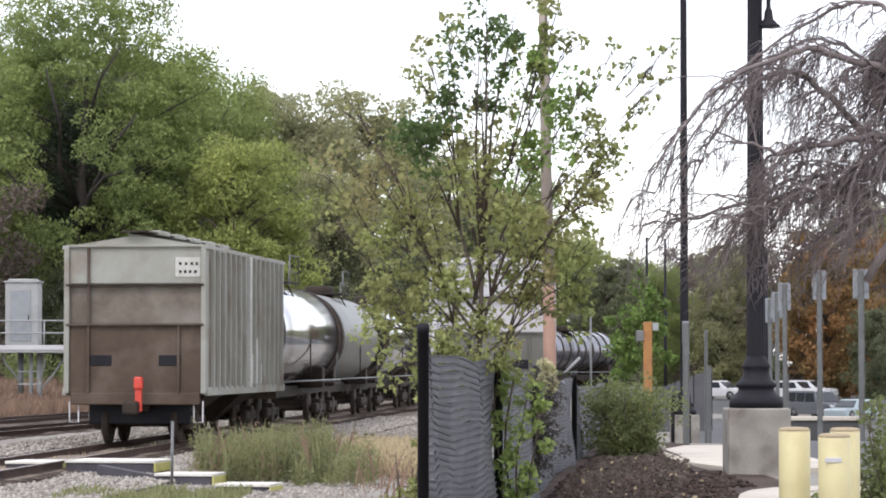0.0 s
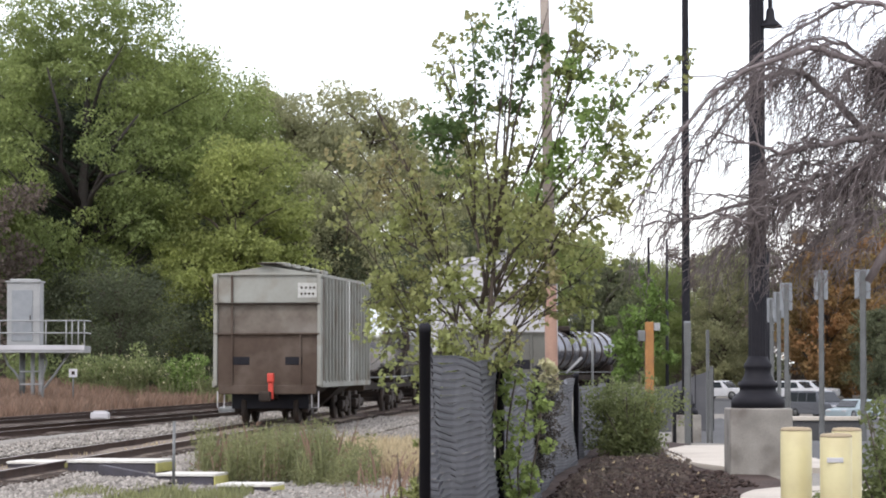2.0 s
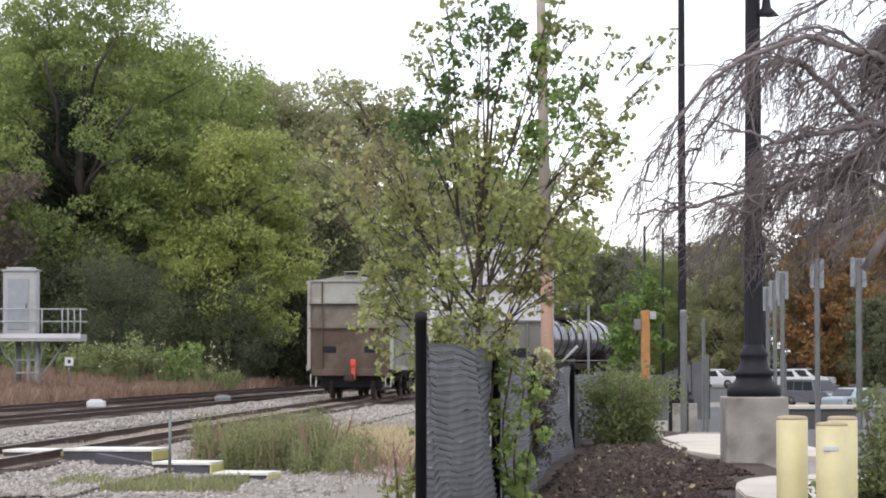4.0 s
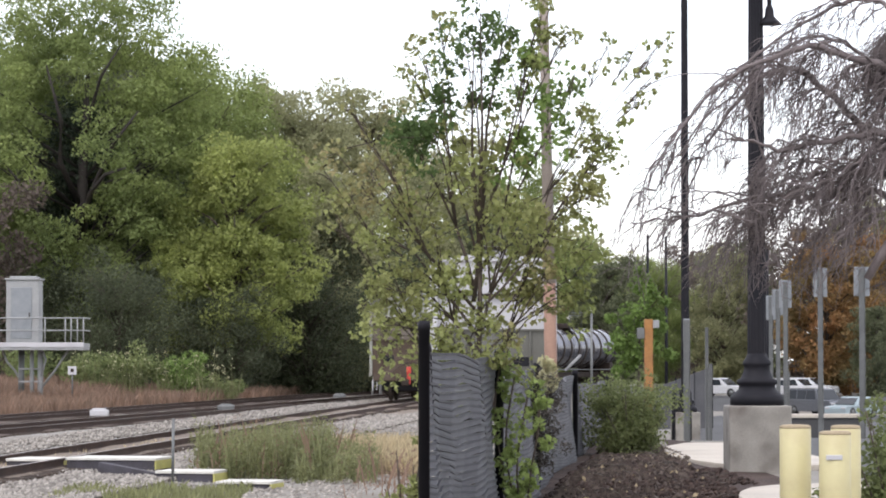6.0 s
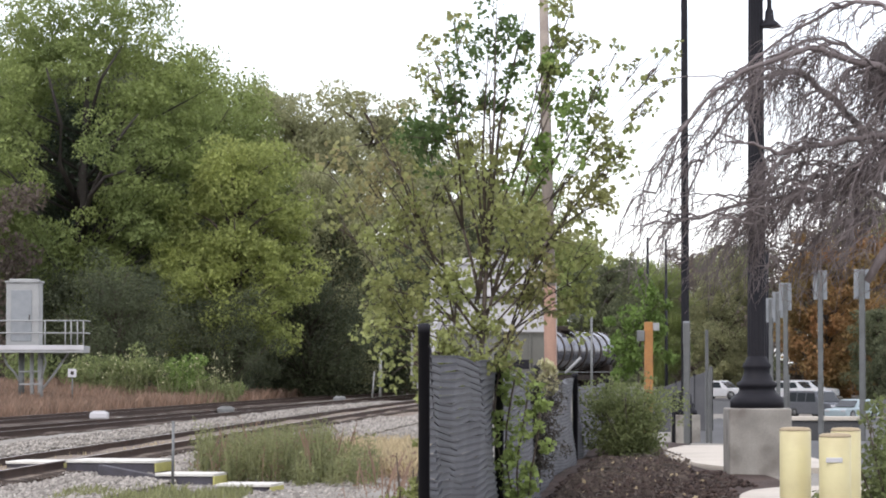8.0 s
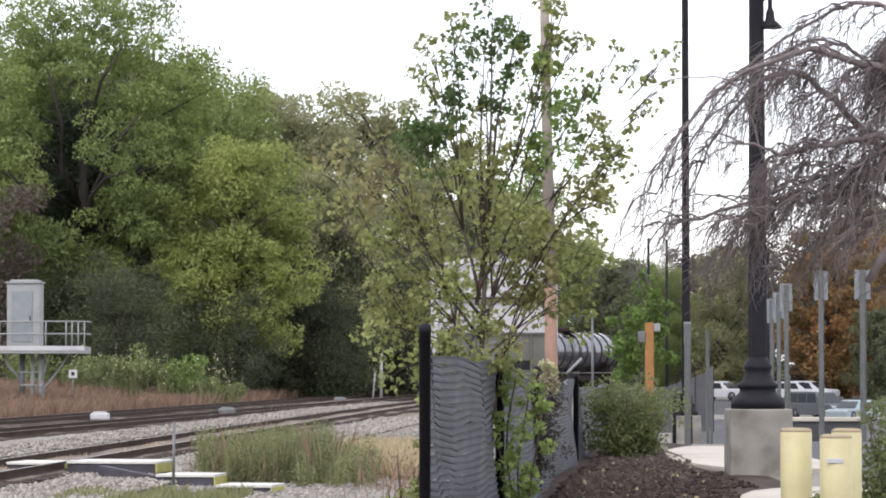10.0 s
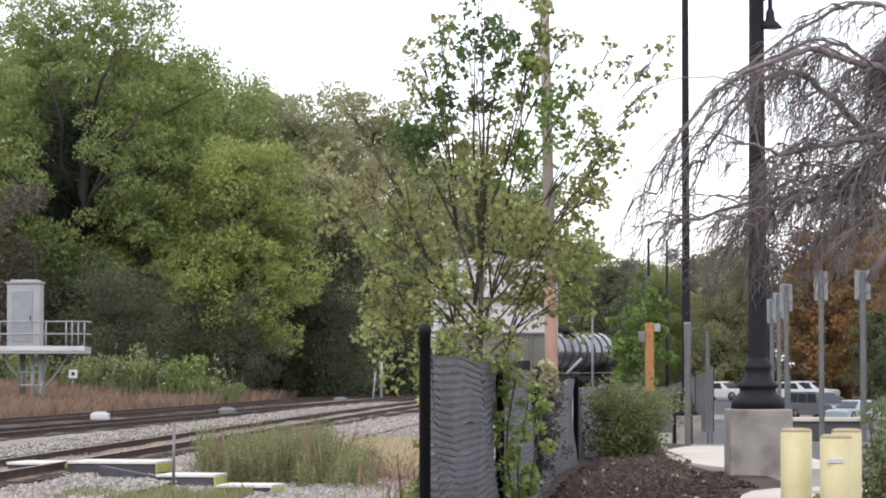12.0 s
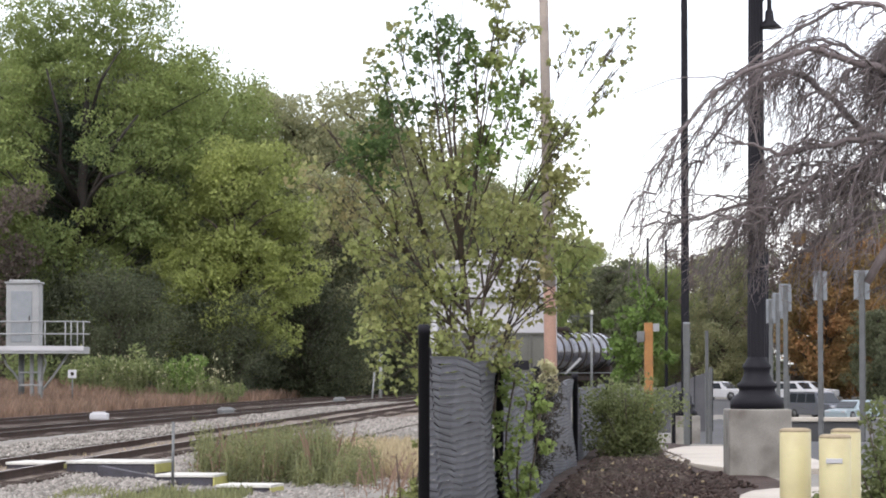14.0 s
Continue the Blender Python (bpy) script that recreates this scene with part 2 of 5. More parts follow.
def leaf_mesh(name, points, size, mat, rng, droop=0.0, aspect=0.55):
    """Many small folded leaves of four corners, one at each point."""
    n = len(points)
    a = rng.normal(size=(n, 3))
    a[:, 2] -= droop
    a /= np.linalg.norm(a, axis=1)[:, None]
    b = np.cross(a, rng.normal(size=(n, 3)))
    b /= np.linalg.norm(b, axis=1)[:, None]
    s = size * rng.uniform(0.6, 1.35, n)[:, None]
    c = np.cross(a, b) * s * 0.12
    v = np.empty((n, 4, 3))
    v[:, 0], v[:, 2] = points - a * s * 0.5, points + a * s * 0.5
    v[:, 1], v[:, 3] = points + b * s * aspect * 0.5 + c, points - b * s * aspect * 0.5 + c
    me = bpy.data.meshes.new(name)
    me.vertices.add(n * 4)
    me.vertices.foreach_set("co", v.ravel())
    me.loops.add(n * 4)
    me.loops.foreach_set("vertex_index", np.arange(n * 4, dtype=np.int32))
    me.polygons.add(n)
    me.polygons.foreach_set("loop_start", np.arange(0, n * 4, 4, dtype=np.int32))
    me.update()
    me.materials.append(mat)
    return me


def lobed_leaves(name, points, size, mat, rng, droop=0.3):
    """Many leaves of three lobes, each lightly folded."""
    shape = np.array([(0, -0.5), (0.2, -0.3), (0.5, -0.12), (0.25, 0.1), (0, 0.6), (-0.25, 0.1), (-0.5, -0.12), (-0.2, -0.3)])
    n, k = len(points), len(shape)
    a = rng.normal(size=(n, 3))
    a[:, 2] -= droop
    a /= np.linalg.norm(a, axis=1)[:, None]
    b = np.cross(a, rng.normal(size=(n, 3)))
    b /= np.linalg.norm(b, axis=1)[:, None]
    c = np.cross(a, b)
    s = (size * rng.uniform(0.55, 1.3, n))[:, None, None]
    v = points[:, None, :] + s * (b[:, None, :] * shape[None, :, :1] + a[:, None, :] * shape[None, :, 1:] + c[:, None, :] * np.abs(shape[None, :, :1]) * 0.3)
    me = bpy.data.meshes.new(name)
    me.vertices.add(n * k)
    me.vertices.foreach_set("co", v.ravel())
    me.loops.add(n * k)
    me.loops.foreach_set("vertex_index", np.arange(n * k, dtype=np.int32))
    me.polygons.add(n)
    me.polygons.foreach_set("loop_start", np.arange(0, n * k, k, dtype=np.int32))
    me.update()
    me.materials.append(mat)
    return me


def clump_points(rng, centres, radius, per, squash=0.75):
    """Leaf places round clump centres, denser towards the skin of each clump."""
    c = np.repeat(np.asarray(centres), per, axis=0)
    d = rng.normal(size=c.shape)
    d /= np.linalg.norm(d, axis=1)[:, None]
    rad = np.repeat(radius * rng.uniform(0.6, 1.3, len(centres)), per)[:, None]
    p = d * rad * rng.uniform(0.35, 1.08, len(c))[:, None] ** 0.6
    p[:, 2] *= squash
    return c + p


def blades(name, points, height, width, mat, rng, lean=0.3):
    """Upright tapered blades, one at each ground point."""
    n = len(points)
    h = height * rng.uniform(0.45, 1.25, n)
    a = rng.uniform(0, math.tau, n)
    side = np.stack([np.cos(a), np.sin(a), 0 * a], 1) * (width * rng.uniform(0.6, 1.4, n) / 2)[:, None]
    tip = np.stack([rng.normal(0, lean, n) * h, rng.normal(0, lean, n) * h, h], 1)
    v = np.empty((n, 4, 3))
    v[:, 0], v[:, 1] = points - side, points + side
    v[:, 2], v[:, 3] = points + tip * [1, 1, 1] + side * 0.25, points + tip * [0.35, 0.35, 0.55] - side * 1.1
    me = bpy.data.meshes.new(name)
    me.vertices.add(n * 4)
    me.vertices.foreach_set("co", v.ravel())
    me.loops.add(n * 4)
    me.loops.foreach_set("vertex_index", np.arange(n * 4, dtype=np.int32))
    me.polygons.add(n)
    me.polygons.foreach_set("loop_start", np.arange(0, n * 4, 4, dtype=np.int32))
    me.update()
    me.materials.append(mat)
    return me


# ---- lie of the land ----
RAIL_TOP = -0.32


def track_x(y):
    c = max(0, y - 90)
    return -7.23 + 0.077 * (y - 69) + (0.00018 * c * c if c < 50 else 0.45 + 0.018 * (c - 50))


def track2_x(y):
    return -10.4 + 0.13 * (y - 100)


def track3_x(y):
    return -14.7 + 0.128 * (y - 100)


def fence_x(y):
    return -0.12 + 0.094 * (y - 19.5)


def smooth(a, b, x):
    t = min(max((x - a) / (b - a), 0), 1)
    return t * t * (3 - 2 * t)


def ground_z(x, y):
    """Yard level near the camera, ballast bed along the tracks, a low bank behind them, a fall towards the car park."""
    right = smooth(-1.6, 0.0, x - fence_x(y))
    yard = 0.22 * smooth(22, 34, y) - 0.9 * smooth(46, 80, y) - 1.75 * smooth(95, 190, y) + 1.0 * smooth(213, 226, y)
    bed = -0.62 + 0.12 * smooth(-0.5, -4.5, x - track_x(y) - 3)
    bank = 0.75 * smooth(4.0, 11.0, track3_x(y) - x)
    left = bed + bank + 6 * smooth(25, 140, track3_x(y) - x)
    return left * (1 - right) + yard * right + 0.03 * noise.noise((x * 0.6, y * 0.6, 0))


def build_ground():
    ys = [-300, -120, -50, -20, -8] + [1.2 * i for i in range(112)] + [134 * 1.062 ** i for i in range(62)]
    us = [i / 70 - 1 for i in range(141)]
    verts, faces = [], []
    for y in ys:
        half = 60 + 0.9 * abs(y)
        for u in us:
            x = half * (0.2 * u + 0.8 * u ** 3)
            verts.append((x, y, ground_z(x, y)))
    w = len(us)
    for j in range(len(ys) - 1):
        for i in range(w - 1):
            a = j * w + i
            faces.append((a, a + 1, a + w + 1, a + w))
    me = bpy.data.meshes.new("ground")
    me.from_pydata(verts, [], faces)
    for p in me.polygons:
        p.use_smooth = True
    me.materials.append(M["soil"])
    return tagged(new("ground", me), "grey-brown gravelly soil with dry patches", "ground", kind="structure")


build_ground()


# ---- tracks ----
def rail_track(fx, y0, y1, label):
    t = thing("railway_track", Matrix(), label, "railway track", "tracks", "structure")
    step = 3.0
    n = int((y1 - y0) / step)
    for side in (-0.75, 0.75):
        bm = bmesh.new()
        prof = [(-0.075, -0.17), (0.075, -0.17), (0.075, -0.155), (0.012, -0.14), (0.012, -0.045), (0.036, -0.035), (0.036, 0), (-0.036, 0), (-0.036, -0.035), (-0.012, -0.045), (-0.012, -0.14), (-0.075, -0.155)]
        rows = []
        for i in range(n + 1):
            y = y0 + i * step
            rows.append([bm.verts.new((fx(y) + side + px, y, RAIL_TOP + pz)) for px, pz in prof])
        for a, b in zip(rows, rows[1:]):
            for k in range(len(prof)):
                bm.faces.new((a[k], b[k], b[(k + 1) % 12], a[(k + 1) % 12]))
        bm.faces.ensure_lookup_table()
        for f in bm.faces:
            if all(v.co.z > RAIL_TOP - 0.001 for v in f.verts):
                f.material_index = 1
        part("rail", bm, M["rail"], t).data.materials.append(M["rail_head"])
    tie = bpy.data.meshes.new("tie")
    bm = boxed((0, 0, 0), (2.6, 0.23, 0.18), 0.015)
    bm.to_mesh(tie)
    bm.free()
    tie.materials.append(M["tie"])
    y = y0
    rnd = random.Random(3)
    while y < min(y1, y0 + 120):
        ob = new("tie", tie)
        ob.parent = t
        ob.matrix_basis = pose(fx(y) + rnd.uniform(-0.04, 0.04), y, RAIL_TOP - 0.255 + rnd.uniform(-0.01, 0.01), 0, 0, rnd.uniform(-1.5, 1.5) - 4)
        y += 0.53
    return t


def ballast_bed(fx, y0, y1, seed, mat, label):
    rng = np.random.default_rng(seed)
    verts, faces = [], []
    n = int((y1 - y0) / 2)
    cross = [(-2.9, -0.75), (-1.7, -0.3), (-0.66, -0.13), (0.66, -0.13), (1.7, -0.3), (2.9, -0.75)]
    for i in range(n + 1):
        y = y0 + 2 * i
        for cx, cz in cross:
            verts.append((fx(y) + cx + rng.normal(0, 0.06), y, RAIL_TOP + cz + rng.normal(0, 0.02)))
    for i in range(n):
        for k in range(5):
            a = i * 6 + k
            faces.append((a, a + 1, a + 7, a + 6))
    me = bpy.data.meshes.new("ballast_bed")
    me.from_pydata(verts, [], faces)
    me.materials.append(mat)
    return tagged(new("ballast_bed", me), label, "ballast", kind="structure")


rail_track(track_x, 30, 420, "rusty rails of the near track on dark wooden ties")
rail_track(track2_x, 30, 300, "rusty rails of the middle track on dark wooden ties")
rail_track(track3_x, 30, 300, "rusty rails of the far track on dark wooden ties")
ballast_bed(track_x, 28, 300, 1, M["ballast"], "brown-grey crushed stone bed under the rails")
ballast_bed(track2_x, 28, 300, 2, M["ballast_dark"], "oily dark brown stone bed under the middle rails")
ballast_bed(track3_x, 28, 300, 3, M["ballast_dark"], "oily dark brown stone bed under the far rails")


# ---- woodland ----
def tree_variant(name, height, width, mat, seed, leaves, size, base=0.12, lobes=26, clump=0.16):
    rng = np.random.default_rng(seed)
    rnd = random.Random(seed)
    t = thing(name, Matrix(), "", "tree")
    bm = bmesh.new()
    top = height * 0.8
    lean = rnd.uniform(-0.06, 0.06)
    tube(bm, [(lean * z * z / height, 0, z) for z in np.linspace(-0.6, top, 8)], list(np.linspace(height * 0.022, height * 0.006, 8)), 8)
    centres = []
    for i in range(lobes):
        h = base + (0.97 - base) * ((i + 0.5) / lobes)
        prof = math.sin(math.pi * min(1, (h - base * 0.4) / (1.08 - base * 0.4)) ** 0.85) ** 0.55
        a = i * 2.4 + rnd.uniform(-0.5, 0.5)
        r = width / 2 * prof * rnd.uniform(0.45, 1.0)
        tip = Vector((math.cos(a) * r, math.sin(a) * r, h * height))
        root = Vector((lean * tip.z, 0, max(height * 0.08, tip.z - r * rnd.uniform(0.7, 1.2))))
        mid = root.lerp(tip, 0.55) + Vector((0, 0, r * 0.12))
        tube(bm, [root, mid, tip], [height * 0.008, height * 0.005, height * 0.0015], 6)
        for j in range(5):
            q = mid.lerp(tip, rnd.uniform(0.1, 1.15)) + Vector((rnd.gauss(0, 1), rnd.gauss(0, 1), rnd.gauss(0, 0.8))) * width * 0.075
            centres.append(q)
    part("trunk", bm, M["bark"], t)
    pts = clump_points(rng, [tuple(c) for c in centres], width * clump * 0.62, max(1, leaves // len(centres)))
    crown = new("crown", leaf_mesh("crown", pts, size, mat, rng, droop=0.4))
    crown.parent = t
    return t


def set_tree(src, x, y, s, turn, label, group="woodland trees", wide=1.0, first=[]):
    m = pose(x, y, ground_z(x, y) - 0.15, 0, 0, turn)
    if src.name not in first:
        first.append(src.name)
        ob = src
        ob.matrix_basis = m
    else:
        ob = copy_thing(src, m)
    ob.scale = (s * wide, s * wide, s)
    return tagged(ob, label, "tree", group)


V_big = tree_variant("broadleaf_tree", 20, 14.5, M["leaf_wood"], 17, 80000, 0.25, base=0.03, lobes=64, clump=0.155)
V_olive = tree_variant("olive_tree", 16, 9, M["leaf_olive"], 12, 46000, 0.225, base=0.03, lobes=44, clump=0.18)
V_lime = tree_variant("lime_green_tree", 12, 6.5, M["leaf_lime"], 13, 40000, 0.185, base=0.26, lobes=38, clump=0.19)
V_dark = tree_variant("dark_green_tree", 14, 9, M["leaf_dark"], 14, 24000, 0.33, base=0.0, lobes=40, clump=0.18)
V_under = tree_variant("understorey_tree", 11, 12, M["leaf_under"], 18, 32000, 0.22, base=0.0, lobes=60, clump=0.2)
V_brown = tree_variant("russet_thicket_tree", 9, 8, M["leaf_brown"], 15, 20000, 0.19, base=0.02, lobes=34)
V_red = tree_variant("autumn_tree", 11, 8, M["leaf_red"], 16, 20000, 0.30, base=0.1, lobes=34)

for _v, _x, _y, _s, _r, _lab in (
    # Two dark crowns added behind the great tree, standing for its shaded interior.
    (V_dark, -21.6, 175, 1.42, 60, "dark green tree added behind the tallest one to deepen its shade"),
    (V_under, -19.5, 172, 1.15, 240, "dark green tree added behind the tallest one to deepen its shade"),
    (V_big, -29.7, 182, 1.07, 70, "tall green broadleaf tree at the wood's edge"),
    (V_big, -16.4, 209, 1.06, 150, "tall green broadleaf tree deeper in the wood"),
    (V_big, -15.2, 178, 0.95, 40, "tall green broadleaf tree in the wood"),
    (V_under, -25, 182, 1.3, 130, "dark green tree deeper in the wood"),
    (V_olive, -20.5, 192, 1.25, 170, "dull olive tree deeper in the wood"),
    (V_lime, -11.2, 163, 1.2, 0, "bright yellow-green tree at the wood's edge"),
    (V_lime, -14.3, 163, 0.72, 90, "yellow-green tree at the wood's edge"),
    (V_olive, -8.8, 182, 1.17, 0, "dull olive tree in the wood"),
    (V_olive, -6.6, 174, 0.83, 75, "dull olive tree in the wood"),
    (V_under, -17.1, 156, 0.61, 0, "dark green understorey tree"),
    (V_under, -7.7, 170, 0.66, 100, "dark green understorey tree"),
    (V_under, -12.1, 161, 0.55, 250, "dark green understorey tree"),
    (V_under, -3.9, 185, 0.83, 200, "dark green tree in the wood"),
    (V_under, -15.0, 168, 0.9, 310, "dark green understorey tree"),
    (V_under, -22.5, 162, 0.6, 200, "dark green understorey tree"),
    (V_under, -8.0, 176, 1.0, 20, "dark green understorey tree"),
    (V_brown, -27.0, 158, 1.42, 0, "grey-brown half-bare thicket tree"),
    (V_olive, -5.0, 204, 1.3, 40, "dull olive tree in the wood"),
    (V_olive, 0.6, 220, 1.16, 220, "dull olive tree in the wood"),
    (V_dark, 0.6, 209, 0.88, 20, "dark green tree in the wood"),
    (V_big, 5.5, 253, 0.92, 150, "green broadleaf tree in the wood"),
    (V_dark, 5.0, 237, 0.94, 10, "dark green tree in the wood"),
    (V_big, 12, 260, 0.64, 200, "green broadleaf tree beyond the tracks"),
    (V_dark, 13.5, 235, 0.75, 60, "dark green tree beyond the tracks"),
    (V_big, 19, 265, 0.56, 20, "green broadleaf tree beyond the tracks"),
    (V_olive, 25, 262, 0.82, 100, "dull olive tree beyond the car park"),
    (V_dark, 28, 275, 1.0, 300, "dark green tree beyond the car park"),
    (V_red, 31.5, 240, 1.15, 0, "orange-red autumn tree beside the car park"),
    (V_red, 37, 250, 1.3, 120, "orange-red autumn tree beside the car park"),
    (V_brown, 34, 262, 1.7, 50, "brown half-bare tree beside the car park"),
    (V_dark, 35, 235, 0.55, 50, "dark green tree beside the car park"),
    (V_brown, 24, 290, 1.5, 150, "brown half-bare tree beside the car park"),
    (V_olive, 41, 280, 1.2, 10, "dull olive tree beyond the car park"),
):
    set_tree(_v, _x, _y, _s, _r, _lab)


def great_tree(m):
    """The tall tree at the wood's edge: forking limbs in a dark hollow, ivy on the trunk coloured as the hollow's
    shade, tiers of leaf clumps around.
    """
    rng = np.random.default_rng(171)
    rnd = random.Random(171)
    t = thing("great_broadleaf_tree", m, "tall yellow-green broadleaf tree with dark forking limbs and shade-dark ivy", "tree", "woodland trees")
    stem = [Vector(p) for p in ((0, 0, -0.6), (-0.15, 0, 4), (0.1, 0, 8), (0.2, -0.2, 11.5), (0.35, -0.2, 15), (0.5, 0, 18.5))]
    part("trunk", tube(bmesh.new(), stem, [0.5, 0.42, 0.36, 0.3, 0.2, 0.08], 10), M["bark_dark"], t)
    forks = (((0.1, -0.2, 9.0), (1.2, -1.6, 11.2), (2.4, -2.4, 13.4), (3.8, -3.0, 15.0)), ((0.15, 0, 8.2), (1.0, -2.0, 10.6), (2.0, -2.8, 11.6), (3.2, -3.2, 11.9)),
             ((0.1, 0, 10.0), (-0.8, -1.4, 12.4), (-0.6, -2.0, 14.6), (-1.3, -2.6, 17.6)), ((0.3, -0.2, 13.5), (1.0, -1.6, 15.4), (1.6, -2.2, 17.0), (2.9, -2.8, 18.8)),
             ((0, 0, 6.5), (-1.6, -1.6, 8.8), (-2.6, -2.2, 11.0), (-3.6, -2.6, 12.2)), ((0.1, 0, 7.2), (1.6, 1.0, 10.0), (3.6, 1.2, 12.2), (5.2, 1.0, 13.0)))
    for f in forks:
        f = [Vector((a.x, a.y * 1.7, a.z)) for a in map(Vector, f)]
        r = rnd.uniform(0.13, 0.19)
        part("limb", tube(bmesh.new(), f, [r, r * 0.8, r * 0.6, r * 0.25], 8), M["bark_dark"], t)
    centres, bm = [], bmesh.new()
    while len(centres) < 500:
        d = Vector((rnd.gauss(0, 1), rnd.gauss(0, 1), rnd.gauss(0, 1))).normalized() * rnd.uniform(0.55, 1.0)
        c = Vector((d.x * 7.7, d.y * 5.8, 13.2 + d.z * 9.9))
        c.x *= 1 + 0.25 * max(0, (c.z - 15) / 7)
        hollow = ((c.x + 0.7) / 2.0) ** 2 + ((c.z - 11.7) / 3.0) ** 2 < 1
        seam = abs(c.x - 1.4 - 0.75 * (c.z - 12.0)) < 0.8 and 10 < c.z < 15.5
        seam = seam or (15 < c.z < 18.5 and (abs(c.x - 1.0 - 0.55 * (c.z - 15.4)) < 0.6 or abs(c.x + 0.6 + 0.25 * (c.z - 14.6)) < 0.5))
        if c.y < 2.0 and ((hollow and rnd.random() < 0.9) or (seam and c.y < -1.5 and rnd.random() < 0.88)):
            continue
        if c.z < 3.5:
            continue
        centres.append(c)
        if c.z < 18 and rnd.random() < 0.12:
            a = stem[1].lerp(stem[5], min(1, max(0.1, (c.z - 7.5) / 14)))
            tube(bm, [a, a.lerp(c, 0.55) + Vector((0, 0, -0.3)), c], [0.09, 0.06, 0.015], 6)
    tagged(part("bough", bm, M["bark_dark"], t), kind="stuff")
    crown = new("crown", leaf_mesh("crown", clump_points(rng, [tuple(c) for c in centres], 1.15, 200, 0.65), 0.215, M["leaf_wood"], rng, droop=0.4))
    crown.parent = t
    # Near-black ivy round the trunk; the hollow's shade is put into its colour.
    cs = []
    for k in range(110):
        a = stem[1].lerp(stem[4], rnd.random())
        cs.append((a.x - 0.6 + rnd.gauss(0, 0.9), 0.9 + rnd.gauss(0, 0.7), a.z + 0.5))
    ivy = new("ivy", leaf_mesh("ivy", clump_points(rng, cs, 0.9, 110, 1.0), 0.22, M["leaf_ivy_shade"], rng, droop=0.6))
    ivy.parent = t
    return tagged(ivy, "ivy on the trunk, darkened to stand for the hollow's shade")


great_tree(pose(-20.4, 165, ground_z(-20.4, 165) - 0.15))


def far_woods():
    """The wooded rise that closes the distance."""
    rng = np.random.default_rng(77)
    n = 1200
    x = rng.uniform(-120, 150, n)
    h = 16.5 + 2.0 * np.sin(x * 0.13) + 1.5 * np.sin(x * 0.41 + 1)
    z = rng.uniform(-3, 1, n) * 0 + rng.uniform(0, 1, n) ** 0.7 * h - 3
    y = 345 + rng.uniform(-12, 12, n) + z * 1.5
    c = np.stack([x, y, z], 1)
    ob = new("far_woods", leaf_mesh("far_woods", clump_points(rng, c, 2.6, 60), 1.0, M["leaf_olive"], rng))
    return tagged(ob, "hazy olive woodland closing the distance", "woods", kind="stuff")


far_woods()


# ---- train ----
WHEELS = []


def wheelset_bogie(parent, y):
    """One two-axle bogie at y along the car."""
    bm = bmesh.new()
    for sx in (-1, 1):
        box(bm, (sx * 1.0, y, 0.5), (0.16, 2.0, 0.22), 0.04)
        box(bm, (sx * 1.0, y, 0.42), (0.18, 0.55, 0.42), 0.04)
        for sy in (-0.88, 0.88):
            box(bm, (sx * 1.0, y + sy, 0.47), (0.2, 0.3, 0.3), 0.04)
    box(bm, (0, y, 0.6), (2.2, 0.4, 0.3), 0.04)
    part("bogie", bm, M["steel"], parent)
    for sy in (-0.88, 0.88):
        for sx in (-1, 1):
            bm = lathe(bmesh.new(), [(0.08, -0.09), (0.44, -0.09), (0.48, -0.07), (0.46, 0.05), (0.40, 0.07), (0.30, 0.03), (0.1, 0.06)], 20)
            for k in range(6):
                box(bm, (0.24 * math.cos(k * math.tau / 6), 0.24 * math.sin(k * math.tau / 6), 0.04), (0.07, 0.07, 0.05))
            for v in bm.verts:
                v.co = Vector((-v.co.z * sx, v.co.x, v.co.y))
            w = part("wheel", bm, M["steel"], parent)
            w.location = (sx * 0.76, y + sy, 0.46)
            WHEELS.append((parent, w))
        part("axle", tube(bmesh.new(), [(-0.9, y + sy, 0.46), (0.9, y + sy, 0.46)], [0.08, 0.08], 8), M["steel"], parent)


def coupler(parent, y, way):
    bm = bmesh.new()
    box(bm, (0, y + way * 0.3, 0.85), (0.2, 0.7, 0.2), 0.03)
    box(bm, (0.04, y + way * 0.7, 0.85), (0.34, 0.3, 0.32), 0.06)
    part("coupler", bm, M["steel"], parent)


HL = 11.4


